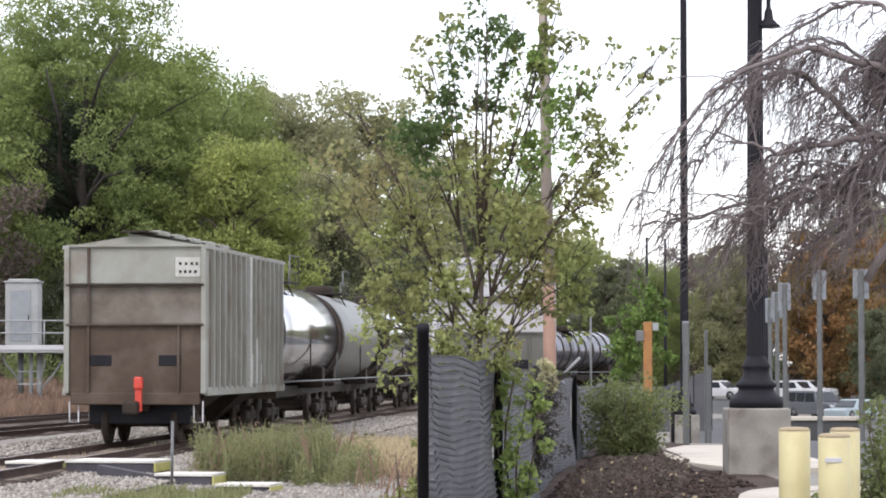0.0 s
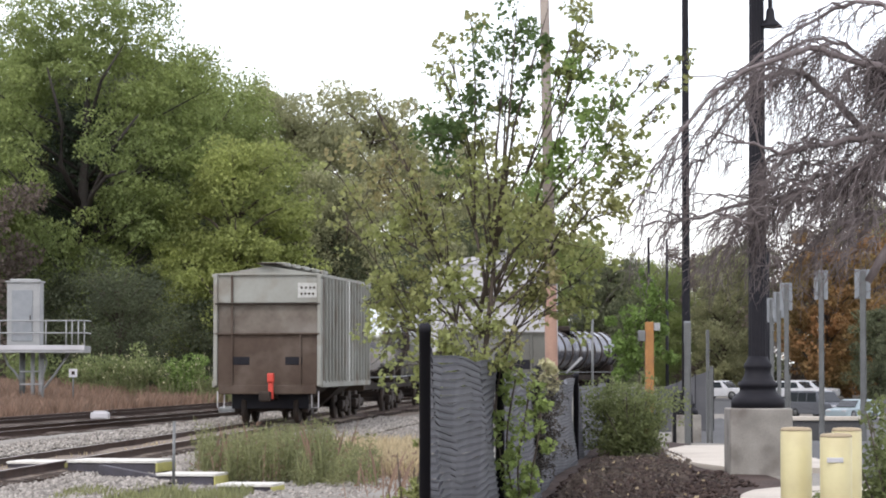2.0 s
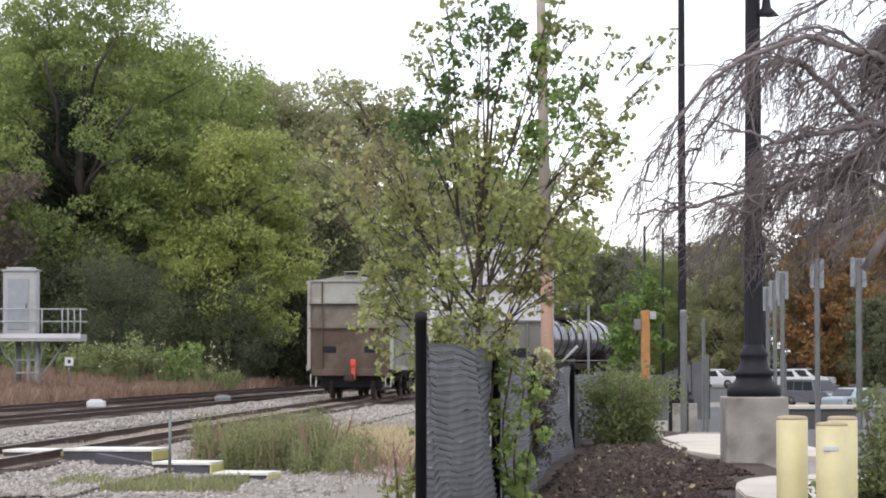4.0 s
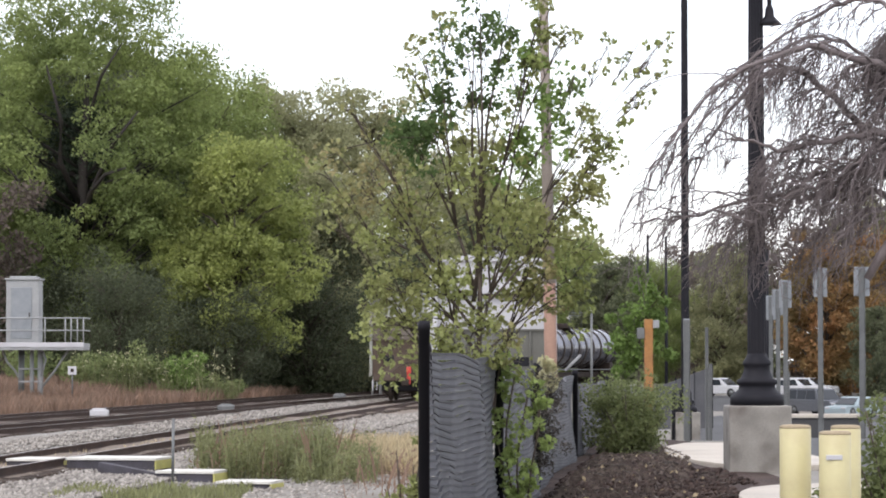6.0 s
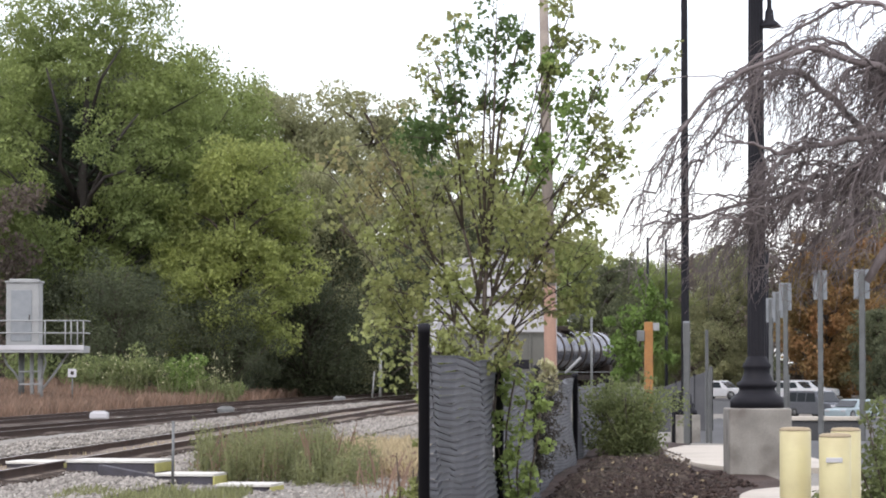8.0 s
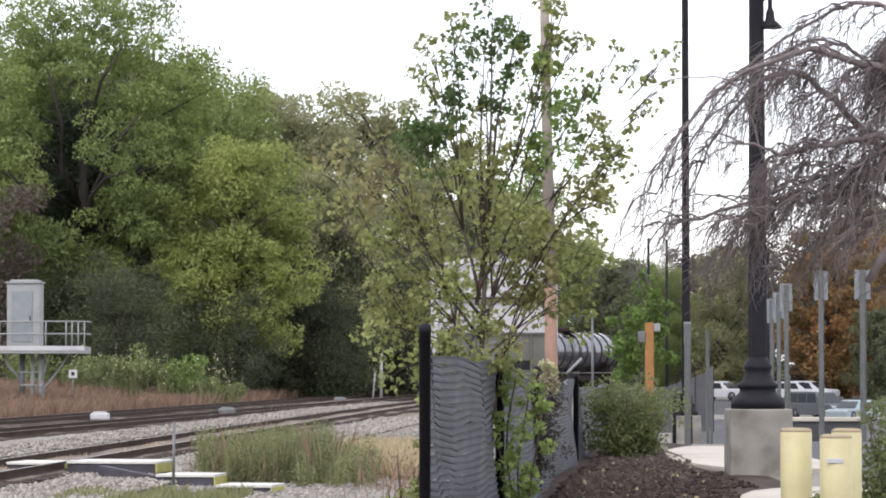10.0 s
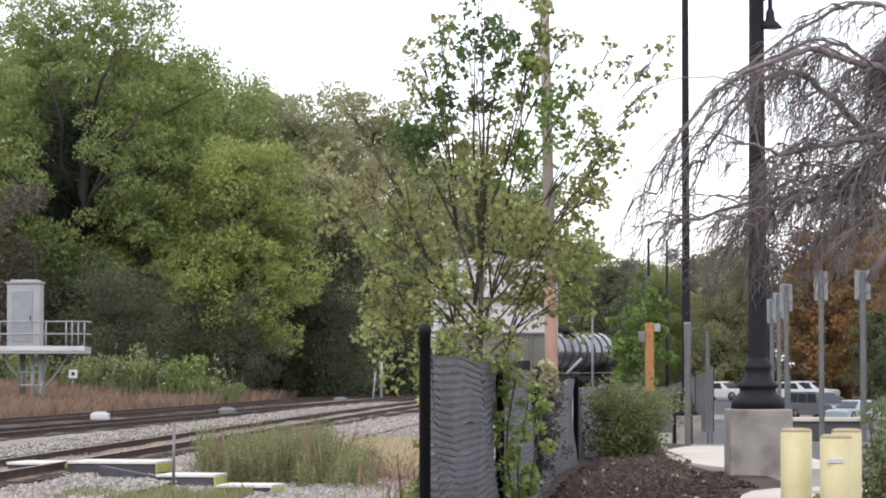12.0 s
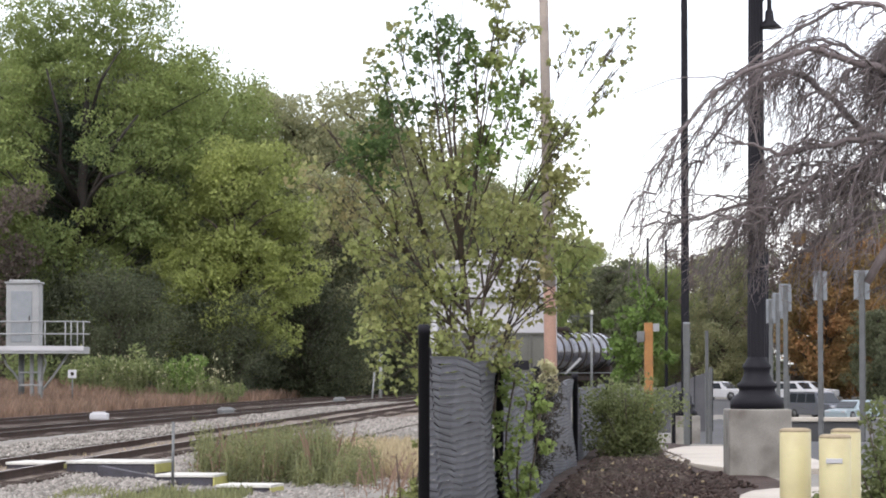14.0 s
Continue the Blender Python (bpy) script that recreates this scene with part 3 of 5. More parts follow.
def hopper_car(name, m, paint, low_paint, label, group=""):
    """A covered hopper car; its near end at y = 0, its wheels on z = 0."""
    t = thing(name, m, label, "railway car", group)
    bm = bmesh.new()
    prof = [(-1.56, 1.15), (-1.6, 1.3), (-1.6, 4.55), (-1.45, 4.66), (0, 4.90), (1.45, 4.66), (1.6, 4.55), (1.6, 1.3), (1.56, 1.15)]
    a = [bm.verts.new((x, 0.1, z)) for x, z in prof]
    b = [bm.verts.new((x, HL - 0.1, z)) for x, z in prof]
    for k in range(len(prof)):
        bm.faces.new((a[k], a[(k + 1) % 9], b[(k + 1) % 9], b[k]))
    bm.faces.new(a[::-1])
    bm.faces.new(b)
    bmesh.ops.recalc_face_normals(bm, faces=bm.faces)
    part("body", bm, paint, t)
    for sx in (-1, 1):
        part("eave", boxed((sx * 1.6, HL / 2, 4.6), (0.1, HL + 0.1, 0.1), 0.02), paint, t)
    # end bulkhead: upper plate, ledges, lower slope plate between corner posts
    part("upper_plate", boxed((0, 0.03, 4.2), (3.0, 0.1, 0.9), 0.02), paint, t)
    bm = bmesh.new()
    vs = [bm.verts.new(p) for p in ((-1.5, 0.06, 2.82), (1.5, 0.06, 2.82), (1.5, 0.02, 3.7), (-1.5, 0.02, 3.7), (-1.5, 0.2, 2.82), (1.5, 0.2, 2.82), (1.5, 0.2, 3.7), (-1.5, 0.2, 3.7))]
    for f in ((0, 1, 2, 3), (7, 6, 5, 4), (0, 4, 5, 1), (3, 2, 6, 7), (0, 3, 7, 4), (1, 5, 6, 2)):
        bm.faces.new([vs[k] for k in f])
    part("middle_plate", bm, M["hopper_mid"] if paint is M["hopper"] else paint, t, "dust-stained plate")
    part("lower_plate", boxed((0, 0.02, 1.97), (2.96, 0.1, 1.66), 0.02), low_paint, t, "lower plate darker than the body, brown and rust-stained on the train")
    for z in (2.79, 3.72):
        part("ledge", boxed((0, -0.05, z), (3.1, 0.16, 0.05), 0.01), M["steel"] if z > 3 else low_paint, t)
    part("roof_lip", boxed((0, -0.03, 4.64), (3.1, 0.14, 0.06), 0.01), paint, t)
    for sx in (-1, 1):
        part("corner_post", boxed((sx * 1.54, 0.0, 2.9), (0.12, 0.2, 3.45), 0.02), paint, t)
    for x in (-1.05, 0.98):
        part("ladder_rail", boxed((x, -0.07, 2.0 if x > 0 else 2.9), (0.06, 0.06, 1.6 if x > 0 else 3.4), 0.015), low_paint, t)
    for x in (-0.78, 0.78):
        part("access_port", boxed((x, -0.035, 1.95), (0.5, 0.03, 0.25), 0.01), M["black"], t)
    # end sill, marker light
    for y in (0.05, HL - 0.05):
        part("end_sill", boxed((0, y, 1.05), (2.9, 0.22, 0.28), 0.03), low_paint, t)
    part("centre_sill", boxed((0, HL / 2, 0.95), (0.5, HL - 0.3, 0.4), 0.03), M["steel"], t)
    for sx in (-1, 1):
        part("step_iron", tube(bmesh.new(), [(sx * 1.5, 0.1, 1.0), (sx * 1.5, 0.1, 0.5), (sx * 1.3, 0.1, 0.5), (sx * 1.3, 0.1, 1.0)], [0.02] * 4, 6), M["white"], t)
        part("side_sill", boxed((sx * 1.6, HL / 2, 1.22), (0.1, HL, 0.2), 0.02), paint, t)
        # Dusty darker sheet between the posts; recess shade is put into its colour.
        part("side_sheet", boxed((sx * 1.603, HL / 2, 2.92), (0.02, HL - 0.5, 3.2), 0.004), M["hopper_mid"] if paint is M["hopper"] else paint, t)
        n = 15
        for i in range(n):
            y = 0.55 + i * (HL - 1.1) / (n - 1)
            wide = 0.3 if i == 7 else 0.1
            part("side_post", boxed((sx * 1.645, y, 2.92), (0.1, wide * 0.85, 3.3), 0.02), M["hopper_pale"] if i == 7 and paint is M["hopper"] else paint, t)
    for y in (3.2, HL - 3.2):
        bm = bmesh.new()
        r = bmesh.ops.create_cone(bm, cap_ends=True, segments=4, radius1=0.5, radius2=1.9, depth=0.85, matrix=pose(0, y, 0.78, 0, 0, 45))
        part("discharge_bay", bm, M["steel"], t)
    for y in (1.75, HL - 1.75):
        wheelset_bogie(t, y)
    part("running_board", boxed((0, HL / 2, 4.98), (0.6, HL + 0.2, 0.04), 0.005), M["steel"], t)
    for k in range(5):
        part("hatch", boxed((0, 1.6 + k * 2.05, 4.99), (0.75, 1.1, 0.12), 0.03), paint, t)
    # Plain black plate added below the end sill as the shade beneath the car.
    part("brake_rigging", boxed((0, 0.55, 0.72), (2.3, 0.12, 0.55), 0.04), M["black"], t)
    coupler(t, 0, -1)
    coupler(t, HL, 1)
    return t


def tank_car(m, paint, label, group="train cars", L=13.4, R=1.52, hoops=2):
    t = thing("tank_car", m, label, "railway car", group)
    zc = 2.72
    prof = [(0.02, 0.25)]
    for k in range(1, 9):
        a = k / 8 * math.pi / 2
        prof.append((R * math.sin(a), 0.25 + 0.75 * (1 - math.cos(a))))
    prof += [(R, L * 0.5)] + [(r, L - y) for r, y in prof[::-1]]
    bm = lathe(bmesh.new(), prof, 40, "y", (0, 0, zc))
    part("tank", bm, paint, t, "glossy painted tank shell")
    for y in np.linspace(1.15, L - 1.15, hoops) if hoops > 2 else (0.75, L - 0.75):
        part("band", lathe(bmesh.new(), [(R + 0.005, -0.09), (R + 0.035, -0.07), (R + 0.035, 0.07), (R + 0.005, 0.09)], 40, "y", (0, y, zc)), M["steel"], t)
    # Black piece over the near head; its colour carries the shade on that end.
    if hoops == 2:
        head = [(max(r, 0.01) + 0.012, y - 0.012) for r, y in prof[:9]] + [(R + 0.012, 1.35)]
        part("tank_head", lathe(bmesh.new(), head, 40, "y", (0, 0, zc)), M["black"], t, "tank end in shade, put into its black colour")
    part("underframe", boxed((0, L / 2, 1.0), (0.7, L, 0.35), 0.03), M["steel"], t)
    for y in (0.7, L - 0.7):
        part("end_platform", boxed((0, y, 1.22), (2.9, 1.3, 0.1), 0.02), M["steel"], t)
        part("saddle", boxed((0, y + (0.9 if y < 3 else -0.9), 1.45), (2.3, 0.5, 0.7), 0.05), M["steel"], t)
    for sx in (-1, 1):
        for y in (0.1, L - 0.1):
            part("handrail", tube(bmesh.new(), [(sx * 1.4, y, 1.2), (sx * 1.4, y, 2.2), (sx * 0.5, y, 2.2), (sx * 0.5, y, 1.2)], [0.022] * 4, 6), M["galv"], t)
        part("side_rail", tube(bmesh.new(), [(sx * 1.5, 0.3, 1.35), (sx * 1.5, L - 0.3, 1.35)], [0.03, 0.03], 6), M["galv"], t)
        part("ladder", tube(bmesh.new(), [(sx * 1.5, L / 2 - 0.3, 1.2), (sx * 1.5, L / 2 - 0.3, 2.9), (sx * 0.8, L / 2 - 0.3, 4.2)], [0.025] * 3, 6), M["steel"], t)
    part("dome", lathe(bmesh.new(), [(0.5, 0), (0.5, 0.35), (0.46, 0.42), (0.05, 0.44)], 20, "z", (0, L / 2, zc + R - 0.08)), M["steel"], t)
    part("top_platform", boxed((0, L / 2, zc + R + 0.06), (1.9, 1.8, 0.05), 0.01), M["steel"], t)
    for sx in (-0.95, 0.95):
        part("top_rail", tube(bmesh.new(), [(sx, L / 2 - 0.9, zc + R), (sx, L / 2 - 0.9, zc + R + 0.85), (sx, L / 2 + 0.9, zc + R + 0.85), (sx, L / 2 + 0.9, zc + R)], [0.025] * 4, 6), M["galv"], t)
    for y in (1.8, L - 1.8):
        wheelset_bogie(t, y)
    coupler(t, 0.2, -1)
    coupler(t, L - 0.2, 1)
    return t


rear = hopper_car("hopper_car", Matrix(), M["hopper"], M["hopper_dirt"], "grey ribbed covered hopper car with a brown dirty end", "train cars")
for _y, _w, _h in ((6.35, 0.5, 0.75), (6.95, 0.45, 1.15), (7.6, 0.3, 0.5)):
    part("scraped_patch", boxed((1.615, _y, 1.36 + _h / 2), (0.014, _w, _h), 0.003), M["hopper_pale"], rear, "pale scraped paint near the sill")
part("side_streak", boxed((1.616, 7.45, 2.35), (0.012, 0.16, 1.0), 0.003), M["hopper_dirt"], rear, "brown rust streak")
rear.scale = (1.06, 1, 1)
# number plate patch with bars, red end-of-train marker
part("number_patch", boxed((1.18, -0.03, 4.14), (0.56, 0.012, 0.46), 0.003), M["hopper_pale"], rear, "pale patch with dark bars")
for _z, _x in ((4.22, -0.17), (4.22, -0.04), (4.22, 0.09), (4.22, 0.2), (4.03, -0.17), (4.03, -0.06), (4.03, 0.05), (4.03, 0.17)):
    part("number_bar", boxed((1.18 + _x, -0.04, _z), (0.06, 0.006, 0.07), 0.001), M["steel"], rear)
_bm = boxed((0.18, -0.52, 1.1), (0.15, 0.14, 0.7), 0.03)
box(_bm, (0.18, -0.54, 1.42), (0.2, 0.2, 0.3), 0.05)
part("end_marker", _bm, M["red"], rear, "red end-of-train marker")
tanks = []
for _k in range(5):
    tanks.append(tank_car(Matrix(), M["tank"] if _k in (0, 2, 4) else M["tank_grey"], "glossy black tank car" if _k in (0, 2, 4) else "dull grey tank car"))

# parked cars on the siding
hopper_car("parked_hopper_car", pose(1.36, 78, RAIL_TOP - 0.1, 0, 0, -1.2), M["white"], M["tank_grey"], "white covered hopper car parked on a siding", "")
parked = tank_car(pose(4.6, 184, RAIL_TOP - 0.1, 0, 0, -28), M["tank_old"], "streaked black tank car parked in the distance", "", 13.4, 1.25, 11)


# ---- fence ----
def fence():
    t = thing("mesh_fence", pose(0, 0, 0), "black fabric mesh fence sagging between round black posts", "fence")
    spans = [(-0.12, 19.5, 1.81), (0.47, 24.3, 1.63), (1.0, 31.0, 1.52), (1.83, 40.5, 1.40), (2.95, 52.5, 1.25)]
    for i, (x, y, top) in enumerate(spans):
        bm = lathe(bmesh.new(), [(0.038, -0.3), (0.038, top - 0.02), (0.042, top - 0.02), (0.042, top + 0.03), (0.03, top + 0.045)], 16)
        ob = part("post", bm, M["black"], t)
        ob.matrix_basis = pose(x, y, 0.0)
    for (x0, y0, h0), (x1, y1, h1) in zip(spans, spans[1:]):
        n = 30
        for lo, nm, mt, th, hh in ((0, "strip", M["mesh_light"], 0.004, 0.036), (1, "cord", M["mesh_dark"], 0.013, 0.019)):
            for k in range(n):
                bm = bmesh.new()
                rows = []
                for j in range(13):
                    s = j / 12
                    top = (h0 - 0.09) * (1 - s) + (h1 - 0.02) * s - 0.07 * math.sin(math.pi * s) ** 0.8
                    z = 0.05 + (top - 0.05) * (k + 0.5 + 0.5 * lo) / n + 0.02 * math.sin(s * 14 + k * 0.3) + 0.006 * math.sin(s * 31 + k * 1.7)
                    off = (0.05 * math.sin(s * 9 + k * 0.12) + 0.02 * math.sin(s * 23)) * smooth(0.0, 0.15, s)
                    px, py = x0 + (x1 - x0) * s + off, y0 + (y1 - y0) * s
                    half = hh * (top / n / 0.058) / 2
                    rows.append([bm.verts.new((px - th, py, z - half)), bm.verts.new((px + th, py - 0.0, z - half)), bm.verts.new((px + th, py, z + half)), bm.verts.new((px - th, py, z + half))])
                for a, b in zip(rows, rows[1:]):
                    for q in range(4):
                        bm.faces.new((a[q], b[q], b[(q + 1) % 4], a[(q + 1) % 4]))
                part(nm, bm, mt, t)
    return t


fence()


# ---- lamp posts ----
def lamp_post(m, label, height=6.5, shade=True):
    t = thing("street_lamp", m, label, "street lamp", "lamp posts")
    part("pedestal", boxed((0, 0, 0.35), (0.76, 0.76, 0.95), 0.02), M["concrete"], t, "stained concrete pedestal")
    prof = [(0.33, 0.825), (0.33, 0.93), (0.30, 0.96), (0.27, 0.99), (0.23, 1.02), (0.22, 1.07), (0.25, 1.09), (0.25, 1.13), (0.20, 1.16), (0.165, 1.24), (0.16, 1.30), (0.175, 1.32), (0.175, 1.35), (0.14, 1.40), (0.115, 1.46)]
    part("base", lathe(bmesh.new(), prof, 24), M["black"], t, "black cast base")
    bm = bmesh.new()
    sides = 32
    rings = []
    for z, r in ((1.42, 0.118), (height * 0.5, 0.105), (height, 0.085)):
        rings.append([bm.verts.new(((r - 0.008 * (k % 2)) * math.cos(k * math.tau / sides), (r - 0.008 * (k % 2)) * math.sin(k * math.tau / sides), z)) for k in range(sides)])
    for a, b in zip(rings, rings[1:]):
        for k in range(sides):
            bm.faces.new((a[k], a[(k + 1) % sides], b[(k + 1) % sides], b[k]))
    bm.faces.new(rings[-1])
    part("pole", bm, M["black"], t)
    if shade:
        part("arm", tube(bmesh.new(), [(0.08, 0, 5.85), (0.17, 0, 5.93), (0.17, 0, 5.6)], [0.03, 0.03, 0.03], 8), M["black"], t)
        part("bell_shade", lathe(bmesh.new(), [(0.03, 0.24), (0.05, 0.2), (0.06, 0.1), (0.12, 0.04), (0.155, 0.0), (0.14, 0.0)], 20, "z", (0.17, 0, 5.5)), M["black"], t)
    return t


lamp_post(pose(3.855, 36, 0.21), "black fluted lamp post on a stained concrete pedestal", 7.0)
lamp_post(pose(6.70, 81, -0.68), "black lamp post on a concrete pedestal farther off", 14.5, False)
for _x, _y, _h in ((11.2, 160, 9.0), (12.2, 160, 9.5), (16.6, 150, 9.0)):
    part("far_pole", lathe(bmesh.new(), [(0.1, -1), (0.07, _h)], 10), M["black"], thing("distant_lamp_pole", pose(_x, _y, ground_z(_x, _y)), "slim black lamp pole in the distance", "lamp pole", "distant poles"))

# ---- utility pole ----
_t = thing("utility_pole", pose(2.62, 70, -0.9), "weathered wooden utility pole, reddish towards its foot", "utility pole")
part("lower_shaft", tube(bmesh.new(), [(0, 0, -0.5), (-0.06, 0, 4.3)], [0.16, 0.15], 12), M["pole_wood"], _t)
part("upper_shaft", tube(bmesh.new(), [(-0.06, 0, 4.29), (-0.24, 0, 13.5)], [0.149, 0.10], 12), M["pole_grey"], _t)


# ---- bollards ----
def bollard(m, label):
    t = thing("bollard", m, label, "bollard", "bollards")
    part("sleeve", lathe(bmesh.new(), [(0.107, -0.2), (0.107, 1.155), (0.103, 1.16)], 28), M["bollard"], t)
    part("cap", lathe(bmesh.new(), [(0.1075, 1.15), (0.1085, 1.157), (0.103, 1.166), (0.088, 1.174), (0.05, 1.177), (0.01, 1.178)], 28), M["bollard_cap"], t)
    return t


bollard(pose(2.40, 20, -0.02), "pale yellow plastic-sleeved bollard")
_b = bollard(pose(2.63, 19.7, -0.055), "pale yellow bollard with a scuffed sleeve and a sticker")
part("sticker", boxed((-0.02, -0.105, 1.0), (0.11, 0.012, 0.034), 0.004), M["white"], _b, "worn white sticker")
bollard(pose(2.88, 21, -0.045), "pale yellow bollard behind another")


# ---- signal cabinet on its platform ----
def signal_platform(m):
    t = thing("signal_cabinet_platform", m, "grey metal signal cabinet on a raised railed platform", "signal cabinet")
    part("cabinet", boxed((0, 0, 3.75), (1.42, 1.2, 2.75), 0.03), M["galv_pale"], t)
    bm = boxed((0, 0, 5.16), (1.55, 1.35, 0.08), 0.02)
    box(bm, (0, 0, 5.24), (1.2, 1.0, 0.1), 0.04)
    part("cabinet_roof", bm, M["galv_pale"], t)
    part("cabinet_door", boxed((-0.05, -0.61, 3.7), (0.9, 0.05, 2.2), 0.015), M["sign_back"], t)
    part("door_handle", boxed((0.3, -0.66, 3.6), (0.05, 0.06, 0.25), 0.01), M["steel"], t)
    part("platform_deck", boxed((0.4, 0, 2.25), (4.6, 2.2, 0.3), 0.02), M["galv_pale"], t)
    for x in (-1.85, -0.95, 1.03, 1.9, 2.15, 2.42, 2.68):
        part("rail_post", tube(bmesh.new(), [(x, -1.05, 2.3), (x, -1.05, 3.5)], [0.03, 0.03], 8), M["galv_pale"], t)
    for z in (2.95, 3.48):
        part("hand_rail", tube(bmesh.new(), [(-1.9, -1.05, z), (2.7, -1.05, z), (2.7, 1.05, z)], [0.03] * 3, 8), M["galv_pale"], t)
    for x, r in ((-0.12, 0.13), (0.33, 0.09), (0.7, 0.12)):
        part("leg", tube(bmesh.new(), [(x, 0, -0.3), (x, 0, 2.2)], [r, r], 10), M["galv_pale" if x > 0 else "galv"], t)
    for z in (0.75, 1.3):
        part("tie_bar", boxed((0.3, -0.12, z), (1.0, 0.05, 0.07), 0.01), M["galv_pale"], t)
    for pts in ([(-0.2, 0, 0.9), (-0.42, 0, 1.25), (-0.75, 0, 1.6), (-0.95, 0, 2.15)], [(0.8, 0, 0.55), (1.3, 0, 1.2), (1.9, 0, 2.1)], [(0.75, -0.1, 1.0), (0.95, -0.1, 1.7), (0.8, -0.1, 2.1)]):
        part("brace", tube(bmesh.new(), pts, [0.055] * len(pts), 6), M["galv_pale"], t)
    part("deck_edge", boxed((0.4, -1.12, 2.33), (4.6, 0.03, 0.2), 0.006), M["white"], t, "white painted deck edge")
    part("foot_plate", boxed((0.3, 0, 0.05), (1.4, 0.5, 0.12), 0.02), M["galv_pale"], t)
    return t


signal_platform(pose(-18.05, 127, -0.12))


# ---- ground cover ----
def sheet(name, x0, x1, y0, y1, nx, ny, lift, mat, label, category):
    """A sheet of ground cover laid on the land; x0 and x1 follow y."""
    verts, faces = [], []
    for j in range(ny + 1):
        y = y0 + (y1 - y0) * j / ny
        for i in range(nx + 1):
            x = x0(y) + (x1(y) - x0(y)) * i / nx
            verts.append((x, y, ground_z(x, y) + lift + 0.012 * noise.noise((x * 4, y * 4, 3))))
    for j in range(ny):
        for i in range(nx):
            a = j * (nx + 1) + i
            faces.append((a, a + 1, a + nx + 2, a + nx + 1))
    me = bpy.data.meshes.new(name)
    me.from_pydata(verts, [], faces)
    for p in me.polygons:
        p.use_smooth = True
    me.materials.append(mat)
    return tagged(new(name, me), label, category, kind="structure")


sheet("mulch_bed", lambda y: fence_x(y) - 0.1, lambda y: 3.72 + 0.012 * (y - 20), 15, 60, 34, 90, 0.02, M["mulch"], "dark bark mulch bed beside the fence", "mulch")
sheet("car_park", lambda y: 4.9 + 0.045 * (y - 36), lambda y: 30 + 0.2 * y, 34, 240, 60, 150, 0.05, M["asphalt"], "worn grey asphalt of the car park", "asphalt")


def scatter_stones(name, n, x0, x1, y0, y1, size, mat, seed, label, lift=0.0):
    """Loose stones, each a squashed crystal with its own size and turn."""
    rng = np.random.default_rng(seed)
    base = np.array([(1, 0, 0), (-1, 0, 0), (0, 1, 0), (0, -1, 0), (0, 0, 1), (0, 0, -1)], float)
    tri = np.array([(0, 2, 4), (2, 1, 4), (1, 3, 4), (3, 0, 4), (2, 0, 5), (1, 2, 5), (3, 1, 5), (0, 3, 5)])
    y = y0 + (y1 - y0) * rng.uniform(0, 1, n) ** 1.4
    t = rng.uniform(0, 1, n)
    x = np.array([x0(v) for v in y]) * (1 - t) + np.array([x1(v) for v in y]) * t
    z = np.array([ground_z(a, b) for a, b in zip(x, y)]) + lift
    v = base[None] * rng.uniform(0.45, 1.0, (n, 6, 1)) * (size * rng.uniform(0.5, 1.4, n))[:, None, None]
    a = rng.uniform(0, math.tau, n)
    c, s = np.cos(a)[:, None], np.sin(a)[:, None]
    v = np.stack([v[:, :, 0] * c - v[:, :, 1] * s + 0.4 * v[:, :, 2], v[:, :, 0] * s + v[:, :, 1] * c, v[:, :, 2] * 0.75 + 0.3 * v[:, :, 0]], 2)
    v += np.stack([x, y, z], 1)[:, None, :]
    f = (tri[None] + (np.arange(n) * 6)[:, None, None]).reshape(-1, 3)
    me = bpy.data.meshes.new(name)
    me.vertices.add(n * 6)
    me.vertices.foreach_set("co", v.ravel())
    me.loops.add(len(f) * 3)
    me.loops.foreach_set("vertex_index", f.ravel().astype(np.int32))
    me.polygons.add(len(f))
    me.polygons.foreach_set("loop_start", np.arange(0, len(f) * 3, 3, dtype=np.int32))
    me.update()
    me.materials.append(mat)
    return tagged(new(name, me), label, "stones", kind="stuff")


scatter_stones("ballast_stones", 17000, lambda y: track_x(y) + 1.1, lambda y: track_x(y) + 3.6, 44, 115, 0.07, M["stone"], 41, "pale crushed stones beside the near track", 0.05)
scatter_stones("ballast_stones", 10000, lambda y: track_x(y) + 3.0, lambda y: track_x(y) + 7.5, 42, 120, 0.055, M["stone"], 42, "scattered pale stones on bare soil", 0.0)
scatter_stones("ballast_stones", 8000, lambda y: track_x(y) - 3.6, lambda y: track_x(y) - 1.5, 50, 150, 0.06, M["stone"], 43, "pale crushed stones between the tracks", 0.1)
_r = np.random.default_rng(99)
_y = _r.uniform(26, 50, 1500)
_x = np.array([fence_x(v) + 0.3 for v in _y]) + _r.uniform(0, 1, 1500) ** 1.5 * 1.3
_x = np.minimum(_x, 3.3)
_p = np.array([(a, c, ground_z(a, c) + 0.055) for a, c in zip(_x, _y)])
tagged(new("leaf_litter", leaf_mesh("leaf_litter", _p, 0.09, M["leaf_brown"], _r, aspect=0.5)), "dry leaf litter lying on the mulch", "leaf litter", kind="stuff")
_y = _r.uniform(24, 46, 110)
_x = np.minimum(np.array([fence_x(v) + 0.3 for v in _y]) + _r.uniform(0, 1, 110) * 1.5, 3.2)
_p = np.array([(a, c, ground_z(a, c) + 0.06) for a, c in zip(_x, _y)])
tagged(new("leaf_litter", leaf_mesh("leaf_litter", _p, 0.06, M["straw"], _r, aspect=0.6)), "pale fallen leaves scattered on the mulch", "leaf litter", kind="stuff")
